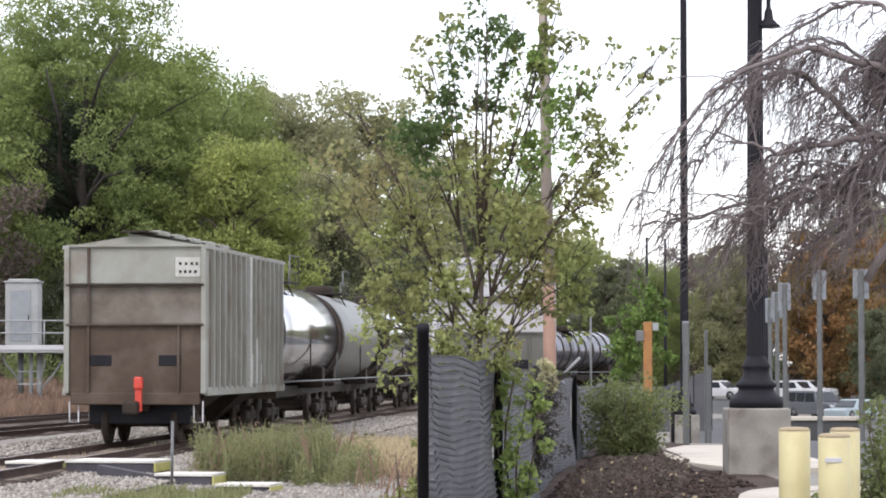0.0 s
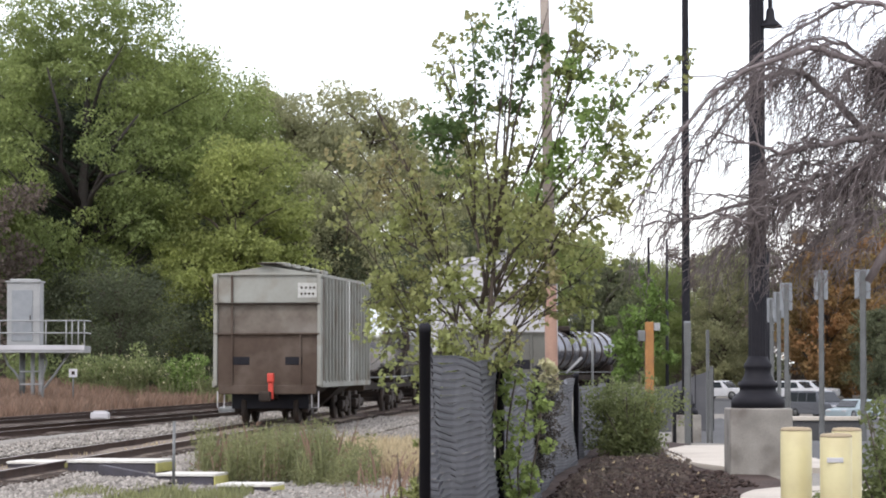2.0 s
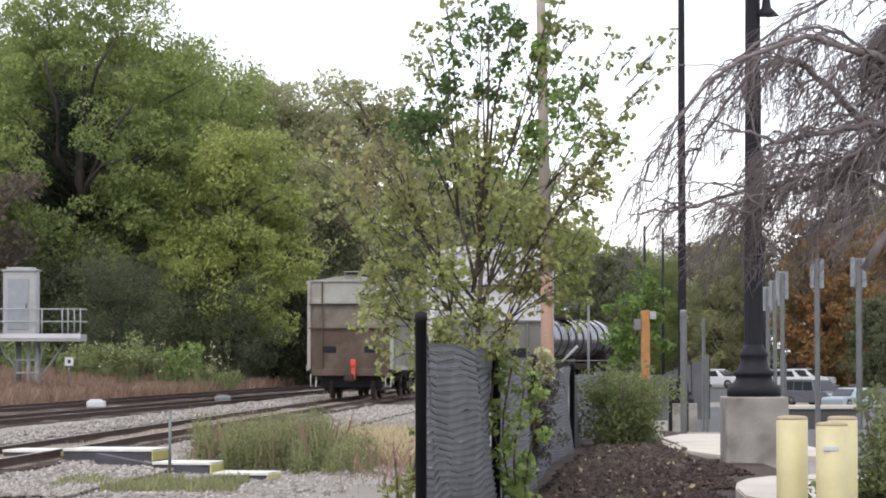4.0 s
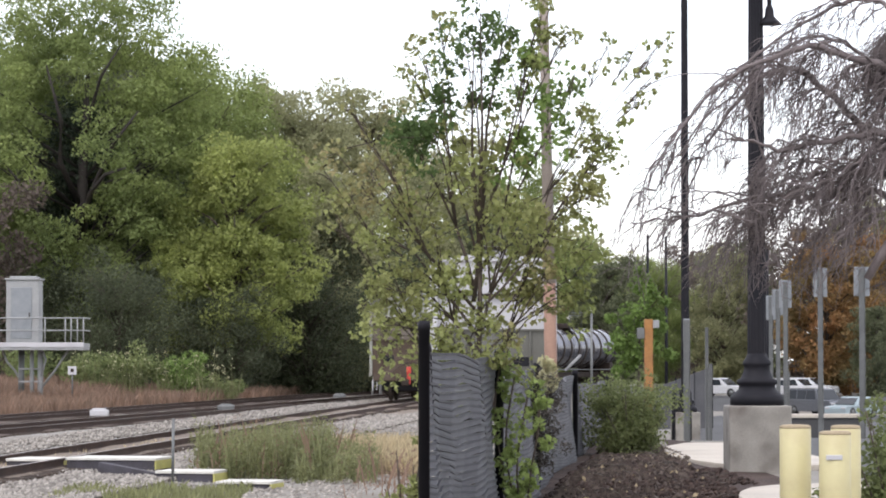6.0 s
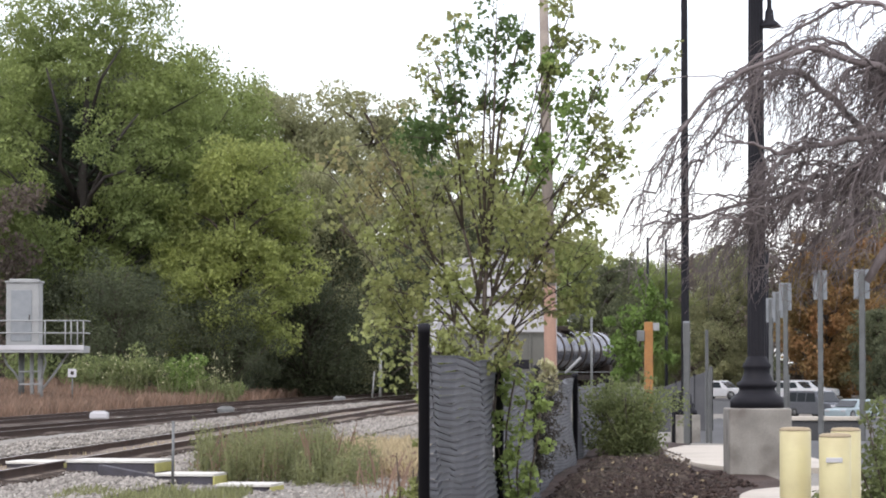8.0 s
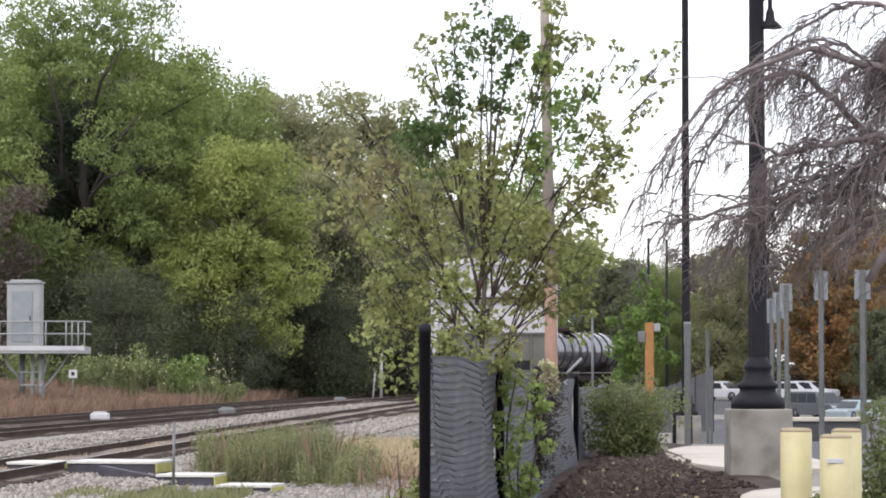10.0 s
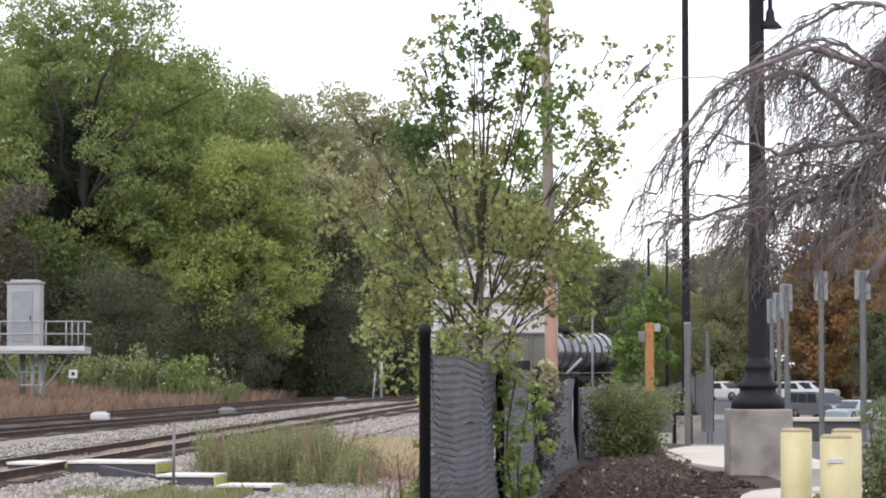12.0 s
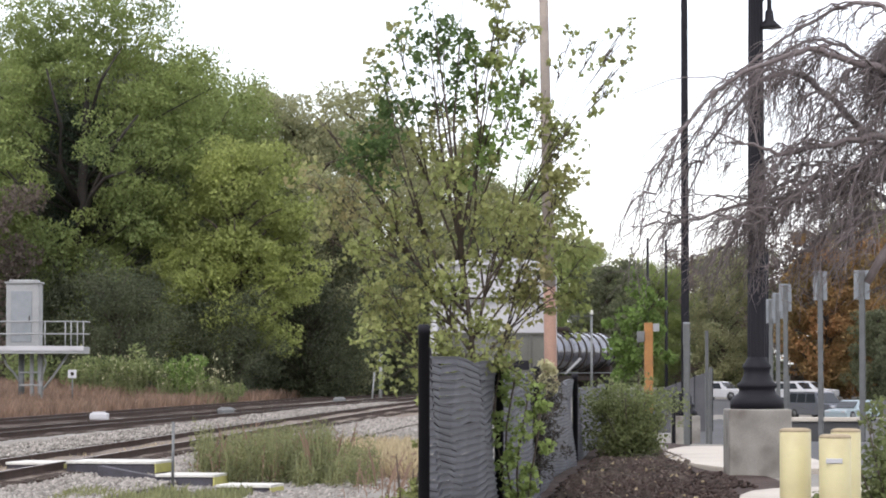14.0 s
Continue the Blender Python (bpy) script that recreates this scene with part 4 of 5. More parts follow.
scatter_stones("mulch_chips", 9000, lambda y: fence_x(y) + 0.2, lambda y: 2.75 if y < 30 else (3.1 if y < 32 else (3.4 if y < 36 else 3.1)), 24, 52, 0.048, M["mulch"], 44, "loose dark bark chips", 0.03)


def dry_sticks(n, seed):
    rnd = random.Random(seed)
    bm = bmesh.new()
    for k in range(n):
        y = rnd.uniform(24, 46)
        x = min(fence_x(y) + 0.25 + rnd.random() ** 1.4 * 2.2, 3.0)
        z, a, ln = ground_z(x, y) + 0.06, rnd.uniform(0, math.tau), rnd.uniform(0.08, 0.4)
        d = Vector((math.cos(a) * ln, math.sin(a) * ln, rnd.uniform(-0.02, 0.09)))
        p = Vector((x, y, z))
        tube(bm, [p, p + d * 0.5 + Vector((0, 0, 0.015)), p + d], [0.005, 0.0045, 0.003], 4)
    tagged(part("dry_sticks", bm, M["thatch"]), "dry brown sticks lying on the mulch", "sticks", kind="stuff")


dry_sticks(60, 45)


def ground_points(n, x0, x1, y0, y1, seed):
    rng = np.random.default_rng(seed)
    y = rng.uniform(y0, y1, n)
    t = rng.uniform(0, 1, n)
    x = np.array([x0(v) for v in y]) * (1 - t) + np.array([x1(v) for v in y]) * t
    return np.array([(a, b, ground_z(a, b) - 0.05) for a, b in zip(x, y)]), rng


def grass(name, n, x0, x1, y0, y1, seed, height, width, mat, label, lean=0.25):
    pts, rng = ground_points(n, x0, x1, y0, y1, seed)
    keep = np.array([noise.noise((p[0] * 0.7, p[1] * 0.25, seed)) for p in pts]) > -0.25
    return tagged(new(name, blades(name, pts[keep], height, width, mat, rng, lean)), label, "grass", kind="stuff")


def weeds(name, n, x0, x1, y0, y1, seed, height, mat, label, leaves=26):
    """Thin forbs: a fine stem each, with narrow leaves thinning out upwards."""
    pts, rng = ground_points(n, x0, x1, y0, y1, seed)
    lump = np.array([noise.noise((p[0] * 1.1, p[1] * 0.35, seed)) for p in pts])
    pts, lump = pts[lump > -0.3], lump[lump > -0.3]
    h = height * (0.55 + 0.75 * np.clip(lump + 0.3, 0, 1)) * rng.uniform(0.5, 1.2, len(pts))
    u = rng.uniform(0.05, 1, (len(pts), leaves)) ** 0.8
    q = pts[:, None, :] + np.stack([rng.normal(0, 0.07, u.shape), rng.normal(0, 0.07, u.shape), u * h[:, None]], 2)
    t = tagged(new(name, leaf_mesh(name, q.reshape(-1, 3), 0.085, mat, rng, droop=-0.8, aspect=0.3)), label, "weeds", kind="stuff")
    s = new("weed_stems", blades("weed_stems", pts, height * 0.9, 0.014, mat, rng, 0.12))
    s.parent = t
    return tagged(s, kind="stuff")


weeds("tall_weeds", 900, lambda y: -4.8 if y > 56.5 else -3.95, lambda y: -2.1, 54, 63, 21, 1.0, M["weed"], "tall grey-green weeds beside the track", 34)
weeds("tall_weeds", 260, lambda y: -2.6, lambda y: -1.2, 52, 60, 22, 0.75, M["weed"], "thin grey-green weeds beside the track")
weeds("tall_weeds", 45, lambda y: -1.5, lambda y: -0.3, 44, 54, 27, 0.8, M["russet"], "a few thin brown weeds behind the fence", 9)
weeds("tall_weeds", 160, lambda y: -4.6, lambda y: -1.8, 54, 62, 29, 1.05, M["russet"], "brown seeding stems among the weeds", 12)
grass("dry_grass", 8500, lambda y: -2.7, lambda y: -0.5, 56, 70, 23, 0.5, 0.018, M["straw"], "dry straw-coloured grass clump")
grass("low_weeds", 2600, lambda y: -6.2, lambda y: -3.2, 46, 50.5, 24, 0.2, 0.03, M["weed"], "low green weeds in gravel")
grass("russet_grass", 30000, lambda y: track3_x(y) - 7.5, lambda y: track3_x(y) - 2.2, 100, 215, 25, 0.62, 0.05, M["russet"], "russet dry grass beyond the tracks")
grass("russet_grass", 9000, lambda y: track3_x(y) - 15, lambda y: track3_x(y) - 7, 118, 165, 28, 0.6, 0.05, M["russet"], "russet dry grass below the wood")
grass("dry_grass", 900, lambda y: track_x(y) - 0.6, lambda y: track_x(y) + 0.6, 45, 75, 26, 0.18, 0.04, M["straw"], "dry tufts between the rails")


def bush(m, w, h, leaves, size, mat, seed, label, lobed=False, stems=9, group=""):
    """A many-stemmed bush: leaning stems and leaf clumps with an uneven outline."""
    rng = np.random.default_rng(seed)
    rnd = random.Random(seed)
    t = thing("bush", m, label, "bush", group)
    cs = []
    for i in range(stems):
        a = i * 2.4 + rnd.uniform(-0.4, 0.4)
        r = w / 2 * rnd.uniform(0.3, 0.95)
        top = h * rnd.uniform(0.6, 1.0) * (1 - 0.35 * (r / (w / 2)) ** 2)
        tip = Vector((math.cos(a) * r, math.sin(a) * r, top))
        part("stem", tube(bmesh.new(), [(tip.x * 0.15, tip.y * 0.15, -0.1), (tip.x * 0.5, tip.y * 0.5, top * 0.5), tip], [0.014, 0.010, 0.004], 5), M["bark"], t)
        for k in range(4):
            q = Vector((tip.x * 0.5, tip.y * 0.5, top * 0.45)).lerp(tip, rnd.uniform(-0.4, 1.0))
            cs.append((q.x + rnd.gauss(0, w * 0.07), q.y + rnd.gauss(0, w * 0.07), q.z + rnd.gauss(0, h * 0.05)))
    pts = clump_points(rng, cs, w * 0.16, max(1, leaves // len(cs)))
    pts = pts[pts[:, 2] > 0.03]
    ob = new("foliage", (lobed_leaves if lobed else leaf_mesh)("foliage", pts, size, mat, rng))
    ob.parent = t
    return t


bush(pose(2.66, 42, 0.2), 1.55, 1.32, 11000, 0.055, M["leaf_shrub"], 31, "dense green shrub on the mulch beside the fence", stems=26)
bush(pose(3.5, 22.5, 0.0), 1.2, 1.45, 8500, 0.055, M["leaf_shrub"], 32, "green shrub with brown stems behind the bollards", stems=14)
bush(pose(-0.32, 24.8, -0.1), 0.42, 1.25, 420, 0.055, M["leaf_mid"], 33, "sparse leafy shoots beside the fence post", stems=6)
for _i, (_x, _y, _w, _h) in enumerate(((-17.6, 146, 3.4, 2.0), (-15.4, 147, 3.6, 2.5), (-13.2, 148, 3.4, 2.5), (-11.4, 149, 2.6, 1.5), (-20.6, 146, 3.6, 2.2))):
    bush(pose(_x, _y, ground_z(_x, _y)), _w, _h, 3600, 0.17, M["leaf_bush"] if _i % 3 < 2 else M["leaf_fresh2"], 50 + _i, "leafy green roadside bush below the wood", group="trackside bushes")


def seed_heads(n, x0, x1, y0, y1, height, label):
    """Thin stems with a small pale head each."""
    pts, rng = ground_points(n, lambda y: x0, lambda y: x1, y0, y1, 63)
    h = height * rng.uniform(0.45, 1.1, n)
    tips = pts + np.stack([rng.normal(0, 0.12, n), 0 * h, h], 1)
    heads = np.repeat(tips, 3, axis=0) + rng.normal(0, 0.07, (n * 3, 3))
    t = tagged(new("seeding_weeds", leaf_mesh("seeding_weeds", heads, 0.1, M["plume"], rng)), label, "weeds", kind="stuff")
    bm = bmesh.new()
    for a, b in zip(pts, tips):
        tube(bm, [tuple(a), tuple(b)], [0.012, 0.006], 3, False)
    tagged(part("weed_stems", bm, M["weed"], t), kind="stuff")


seed_heads(130, -18.0, -10.2, 142.5, 147.5, 2.3, "tall weeds with cream seed heads before the bushes")
weeds("tall_weeds", 70, lambda y: -17.5, lambda y: -10.0, 143, 147.5, 61, 1.7, M["weed"], "tall seeding weeds before the trackside bushes", 60)


# ---- fence climbers ----
def climber():
    rng = np.random.default_rng(8)
    rnd = random.Random(8)
    t = thing("climbing_vine", pose(0.5, 24.2, 0), "bright green vine climbing the mesh fence", "vine")
    cs = []
    for k in range(4):
        x = -0.02 + 0.09 * k
        pts = [(x + 0.05 * math.sin(z * 4 + k), -0.08 - 0.03 * k, z) for z in np.linspace(-0.1, 1.6 - 0.12 * k, 9)]
        part("stem", tube(bmesh.new(), pts, [0.008] * 9, 5), M["bark"], t)
        cs += [(p[0] + rnd.gauss(0, 0.05), p[1], p[2]) for p in pts[1:] for _ in range(2)]
    cs += [(0.18 + rnd.gauss(0, 0.08), -0.1, rnd.uniform(0.25, 0.6)) for _ in range(8)]
    ob = new("foliage", lobed_leaves("foliage", clump_points(rng, cs, 0.07, 22, 1.0), 0.052, M["leaf_vine"], rng))
    ob.parent = t
    t = thing("dead_vine", pose(1.0, 29.6, 0), "grey dead vine tangle with a pale seed plume on the fence", "vine")
    cs = [(rnd.gauss(0, 0.1), rnd.gauss(0, 0.05), 0.5 + rnd.uniform(0, 0.95)) for _ in range(64)]
    ob = new("tangle", leaf_mesh("tangle", clump_points(rng, cs, 0.1, 40, 1.0), 0.05, M["thatch"], rng, aspect=0.25))
    ob.parent = t
    cs = [(0.07 + 0.05 * math.sin(k), -0.05, 1.32 + 0.024 * k) for k in range(12)]
    ob = new("plume", leaf_mesh("plume", clump_points(rng, cs, 0.065, 60, 1.0), 0.045, M["plume"], rng))
    ob.parent = t


climber()


# ---- swaying sapling ----
STEMS = []


def stem_limb(tree, tips, mat, seed, leaves=66, clump=0.15, size=0.048, gain=1.0, thick=0.016, name="limb", root=None):
    """One stem that sways as a piece: it forks to each tip (x, y, z, spread), with a leaf clump round it."""
    rng = np.random.default_rng(seed)
    rnd = random.Random(seed)
    bm, twigs, branches = bmesh.new(), bmesh.new(), []
    cs = []
    mx, my = sum(p[0] for p in tips) / len(tips), sum(p[1] for p in tips) / len(tips)
    low = min(p[2] for p in tips)
    foot = Vector((0.012 * root if root else 0, 0, (low * 0.42 if root is None else root)))
    fork = foot.lerp(Vector((mx, my, low)), 0.4) + Vector((0, 0, 0.05))
    tube(bm, [foot, foot.lerp(fork, 0.5) + Vector((0.01, 0, -0.01)), fork], [thick, thick * 0.9, thick * 0.75], 6)
    for x, y, z, r in tips:
        tip = Vector((x, y, z))
        mid = fork.lerp(tip, 0.5) + Vector((rnd.gauss(0, 0.03), rnd.gauss(0, 0.03), 0.06))
        branches.append(tube(bmesh.new(), [fork, mid, tip], [thick * 0.7, thick * 0.45, 0.003], 5))
        for k in range(6):
            q = mid.lerp(tip, rnd.uniform(0.35, 1.05)) + Vector((rnd.gauss(0, r * 0.6), rnd.gauss(0, r * 0.6), rnd.gauss(0, r * 0.6)))
            a = mid.lerp(tip, rnd.uniform(0.2, 0.9))
            tube(twigs, [a, a.lerp(q, 0.5) + Vector((0, 0, 0.02)), q], [0.005, 0.004, 0.002], 4)
            cs.append((tuple(q), r))
    limb = part(name, bm, M["bark"], tree)
    for br in branches:
        part("branch", br, M["bark"], limb)
    tagged(part("twig_spray", twigs, M["bark"], limb), kind="stuff")
    pts = np.concatenate([clump_points(rng, [c], r * 0.56, max(4, int(leaves * (r / 0.2) ** 1.3 / 1.35)), 1.0) for c, r in cs])
    ob = new("foliage", lobed_leaves("foliage", pts, size, mat, rng))
    ob.parent = limb
    limb.location = (0, 0, 1.25)
    STEMS.append((limb, gain))
    return limb


sap = thing("young_maple", pose(0.28, 24.0, 0.0), "young broadleaf tree with green and rust leaves, leaning in the wind", "tree")
part("trunk", tube(bmesh.new(), [(0.02, 0, -0.3), (0.0, 0, 0.6), (0, 0, 1.3)], [0.05, 0.045, 0.04], 8), M["bark"], sap)
# heights below are above the pivot of the stems
stem_limb(sap, [(-0.6, -0.1, 0.32, 0.2), (-0.3, -0.15, 0.3, 0.2), (0.0, -0.15, 0.25, 0.2), (0.3, -0.1, 0.3, 0.18)], M["leaf_mid"], 75, 40, gain=0.1, thick=0.01)
stem_limb(sap, [(0.6, 0.1, 1.0, 0.2), (0.85, 0, 1.05, 0.2), (0.4, 0.1, 0.85, 0.2), (0.98, 0.1, 0.95, 0.15)], M["leaf_maple"], 76, 50, gain=0.3, thick=0.012)
stem_limb(sap, [(-0.95, 0, 1.05, 0.15), (-1.0, 0.1, 0.8, 0.14), (-0.8, 0, 0.55, 0.16), (-1.25, 0.1, 1.9, 0.12), (-1.15, 0, 1.5, 0.14)], M["leaf_mid"], 77, 26, gain=0.4, thick=0.01)
stem_limb(sap, [(0.08, 0, 3.0, 0.22), (0.08, 0.1, 2.72, 0.2), (0.14, 0, 3.3, 0.18), (0.4, 0.1, 3.3, 0.12)], M["leaf_green"], 61, 52, thick=0.024, root=0.0)
stem_limb(sap, [(-0.36, 0, 2.3, 0.28), (-0.5, 0.1, 2.12, 0.26), (-0.25, -0.1, 2.6, 0.2)], M["leaf_green"], 62, 58, gain=1.35)
stem_limb(sap, [(-0.48, 0.2, 2.96, 0.16), (-0.33, 0.1, 3.2, 0.12), (-0.6, 0, 2.8, 0.12)], M["leaf_maple"], 63, 40, thick=0.012)
stem_limb(sap, [(0.76, 0, 2.2, 0.3), (0.53, 0.1, 2.4, 0.26), (0.95, -0.1, 2.7, 0.15), (0.56, 0, 2.95, 0.14)], M["leaf_fresh2"], 64, 70, gain=1.35)
stem_limb(sap, [(1.13, 0.1, 2.05, 0.2), (1.0, 0, 2.45, 0.16), (1.2, 0, 2.2, 0.14), (0.95, 0, 1.7, 0.17)], M["leaf_maple"], 65, 45, thick=0.012, gain=1.25)
stem_limb(sap, [(1.06, 0, 2.98, 0.08), (1.3, 0.1, 2.95, 0.07), (1.53, 0, 2.98, 0.08), (1.5, 0, 2.72, 0.07), (1.33, 0, 2.5, 0.07)], M["leaf_maple"], 66, 45, thick=0.007, gain=0.8)
stem_limb(sap, [(-0.9, 0.1, 2.2, 0.25), (-1.03, 0, 1.8, 0.25), (-0.85, -0.1, 1.9, 0.22), (-1.05, 0.1, 2.5, 0.07)], M["leaf_rust"], 67, 30, gain=0.8)
stem_limb(sap, [(-0.67, 0, 1.75, 0.25), (-0.95, 0.1, 1.4, 0.25), (-0.7, -0.1, 1.35, 0.25), (-0.4, 0, 1.7, 0.25)], M["leaf_mid"], 68, 32, gain=0.6)
stem_limb(sap, [(0.1, 0, 1.95, 0.22), (0.25, 0.1, 2.35, 0.2), (-0.08, 0, 2.3, 0.18), (0.3, 0, 2.0, 0.16)], M["leaf_maple"], 69, 26, size=0.06, gain=0.9, thick=0.02)
stem_limb(sap, [(0.02, -0.1, 1.55, 0.32), (0.4, 0, 1.65, 0.3), (0.25, 0.1, 1.28, 0.3), (0.55, 0, 1.4, 0.25)], M["leaf_mid"], 70, 48, gain=0.45)
stem_limb(sap, [(-0.3, -0.1, 1.2, 0.3), (-0.65, 0, 1.05, 0.26), (-0.85, 0, 0.95, 0.2), (-0.1, 0.1, 1.0, 0.28)], M["leaf_mid"], 71, 48, gain=0.35)
stem_limb(sap, [(-0.85, 0, 0.7, 0.2), (-0.6, 0, 0.65, 0.25), (-0.3, 0, 0.7, 0.28), (0.05, 0, 0.7, 0.22), (-0.35, -0.1, 0.42, 0.2), (0.05, -0.1, 0.42, 0.2)], M["leaf_mid"], 72, 32, gain=0.15)
stem_limb(sap, [(0.5, 0.1, 1.2, 0.22), (0.64, 0, 1.1, 0.18), (0.62, 0, 0.8, 0.14), (0.3, 0, 0.55, 0.15)], M["leaf_rust"], 73, 30, gain=0.3, thick=0.012)
stem_limb(sap, [(0.75, 0, 1.55, 0.2), (0.95, 0.1, 1.3, 0.18), (0.85, 0, 1.8, 0.15)], M["leaf_maple"], 74, 45, gain=0.5, thick=0.01)

stem_limb(sap, [(0.6, 0, 3.1, 0.15), (0.74, 0, 3.32, 0.15), (0.86, 0.1, 3.06, 0.11), (0.52, 0.1, 2.85, 0.12)], M["leaf_maple"], 78, 50, thick=0.012)

bright = thing("young_bright_tree", pose(3.35, 50, 0.1), "small bright green young tree beside the posts", "tree")
part("trunk", tube(bmesh.new(), [(0, 0, -0.3), (0, 0, 1.3)], [0.03, 0.022], 6), M["bark"], bright)
BRIGHT = len(STEMS)
stem_limb(bright, [(0.15, 0, 1.55, 0.2), (0.3, 0, 1.2, 0.2), (0.1, 0.1, 1.85, 0.1)], M["leaf_fresh"], 81, 75, gain=1.0, size=0.065)
stem_limb(bright, [(-0.3, 0, 0.85, 0.25), (-0.45, 0.1, 0.6, 0.2), (0.0, 0, 0.95, 0.28)], M["leaf_fresh"], 82, 75, gain=0.8, size=0.065)
stem_limb(bright, [(0.45, 0, 0.85, 0.22), (0.5, 0, 0.45, 0.2), (-0.1, 0, 0.4, 0.26), (-0.35, 0, 0.2, 0.2)], M["leaf_fresh"], 83, 75, gain=0.5, size=0.065)


# ---- weeping tree ----
def weeping_tree():
    rnd = random.Random(19)
    t = thing("weeping_tree", pose(4.05, 26, 0.0), "bare weeping tree with long arching grey-brown twigs", "tree")
    part("trunk", tube(bmesh.new(), [(0.25, 0, -0.3), (0.2, 0, 1.2), (0.15, 0, 2.4), (0.12, 0, 3.4), (0.1, 0, 4.2)], [0.13, 0.11, 0.095, 0.075, 0.05], 10), M["twig"], t)

    def along(p, s):
        k = min(int(s * (len(p) - 1)), len(p) - 2)
        return p[k].lerp(p[k + 1], s * (len(p) - 1) - k)

    def flow(ctrl, n=24, shake=0.012):
        """A smooth line through control points, with small kinks."""
        c = [Vector(q) for q in ctrl]
        c = [c[0] * 2 - c[1]] + c + [c[-1] * 2 - c[-2]]
        out = []
        for i in range(n):
            u = i / (n - 1) * (len(c) - 3)
            k = min(int(u), len(c) - 4)
            f = u - k
            a, b, d, e = c[k:k + 4]
            q = 0.5 * (2 * b + (d - a) * f + (2 * a - 5 * b + 4 * d - e) * f * f + (3 * b - a - 3 * d + e) * f ** 3)
            out.append(q + Vector((rnd.gauss(0, shake), rnd.gauss(0, shake), rnd.gauss(0, shake))))
        return out

    def edge(x):
        """Height of the crown's outline over its reach."""
        u = min(max(-x / 2.6, 0), 1)
        return 4.85 - 2.3 * u ** 2.2

    # heavy limbs: thickness, depth, control points (reach, height)
    limbs = []
    for r, y, ctrl in ((0.042, -0.25, ((0.15, 3.9), (-0.1, 4.16), (-0.53, 4.28), (-0.85, 4.34), (-1.3, 4.18), (-1.8, 3.83), (-2.14, 3.11))),
                       (0.036, -0.35, ((0.15, 3.3), (-0.12, 3.58), (-0.65, 3.51), (-1.1, 3.43), (-1.3, 3.5), (-1.68, 3.54))),
                       (0.026, 0.2, ((0.15, 4.3), (-0.1, 4.76), (-0.4, 4.8), (-0.65, 4.69), (-1.17, 4.37), (-1.62, 3.9), (-1.95, 3.3))),
                       (0.038, 0.05, ((0.15, 3.0), (-0.3, 3.65), (-0.76, 4.08), (-1.0, 4.18), (-1.35, 3.98), (-1.7, 3.5), (-1.9, 2.95))),
                       (0.014, -0.5, ((0.1, 3.6), (-0.36, 3.37), (-0.76, 3.11), (-1.0, 3.05), (-1.3, 2.82), (-1.63, 2.45))),
                       (0.034, 0.3, ((0.1, 2.9), (-0.3, 3.14), (-0.85, 3.04), (-1.1, 3.08), (-1.8, 2.88), (-2.37, 2.83))),
                       (0.02, -0.1, ((0.1, 3.0), (-0.48, 2.85), (-0.82, 2.62), (-1.1, 2.48), (-1.42, 2.4))),
                       (0.03, 0.45, ((0.1, 3.2), (-0.45, 3.3), (-0.75, 3.2), (-1.0, 2.9), (-1.2, 2.6))),
                       (0.02, 0.6, ((0.1, 3.9), (-0.5, 4.5), (-1.1, 4.3), (-1.9, 3.5), (-2.3, 2.7)))):
        p = flow([(x, y * min(1, 0.3 - x), z) for x, z in ctrl])
        n = len(p)
        limb = part("limb", tube(bmesh.new(), p, [max(0.004, r * (1 - 0.85 * (k / (n - 1)) ** 1.2)) for k in range(n)], 7), M["twig"], t)
        limbs.append((limb, p))
    part("lopped_stub", tube(bmesh.new(), [(0.1, -0.3, 2.7), (-0.125, -0.3, 2.62), (-0.215, -0.3, 2.5), (-0.33, -0.3, 2.3)], [0.06, 0.05, 0.042, 0.034], 8), M["twig"], t)
    part("whip", tube(bmesh.new(), flow([(-1.2, -0.3, 3.25), (-1.35, -0.3, 3.75), (-1.5, -0.3, 4.05), (-1.95, -0.3, 4.1), (-2.5, -0.3, 3.9)], 16, 0.006), [0.011 - 0.0005 * k for k in range(16)], 5), M["twig"], t)

    def hang(bm, a, ln, lean):
        """A thin twig that leaves sideways and bends over."""
        d = Vector((lean, rnd.gauss(0, 0.25), rnd.uniform(-0.15, 0.3)))
        q = [a + d * ln * u - Vector((0, 0, 1)) * ln * (0.25 * u + 0.65 * u ** 2) + Vector((rnd.gauss(0, 0.008), 0, rnd.gauss(0, 0.008))) for u in (0, 0.2, 0.4, 0.6, 0.8, 1)]
        tube(bm, q, [0.006, 0.0055, 0.005, 0.0042, 0.0034, 0.0022], 3, False)
        for m in range(rnd.randint(2, 4)):
            b = along(q, rnd.uniform(0.1, 0.95))
            e = Vector((rnd.gauss(lean * 0.3, 0.1), rnd.gauss(0, 0.08), rnd.gauss(-0.02, 0.05)))
            w = rnd.uniform(0.06, 0.22)
            tube(bm, [b, b + e * 0.5 + Vector((0, 0, -w * 0.3)), b + e * 0.9 + Vector((0, 0, -w))], [0.0034, 0.0028, 0.0018], 3, False)

    # arching branches that leave a limb and come down to a tip inside the crown's outline, each with its drooping twigs
    for i in range(170):
        low, core = i >= 128, i < 50
        x = 0.4 - (2.1 if low else (1.8 if core else 2.9)) * rnd.random() ** 1.1
        tip = Vector((x, rnd.uniform(-0.8, 0.8), 2.2 + 0.8 * rnd.random() if low else 2.9 + 1.0 * rnd.random() if core else 2.35 + (max(edge(x), 2.6) - 2.45) * rnd.random() ** 0.9))
        best = None
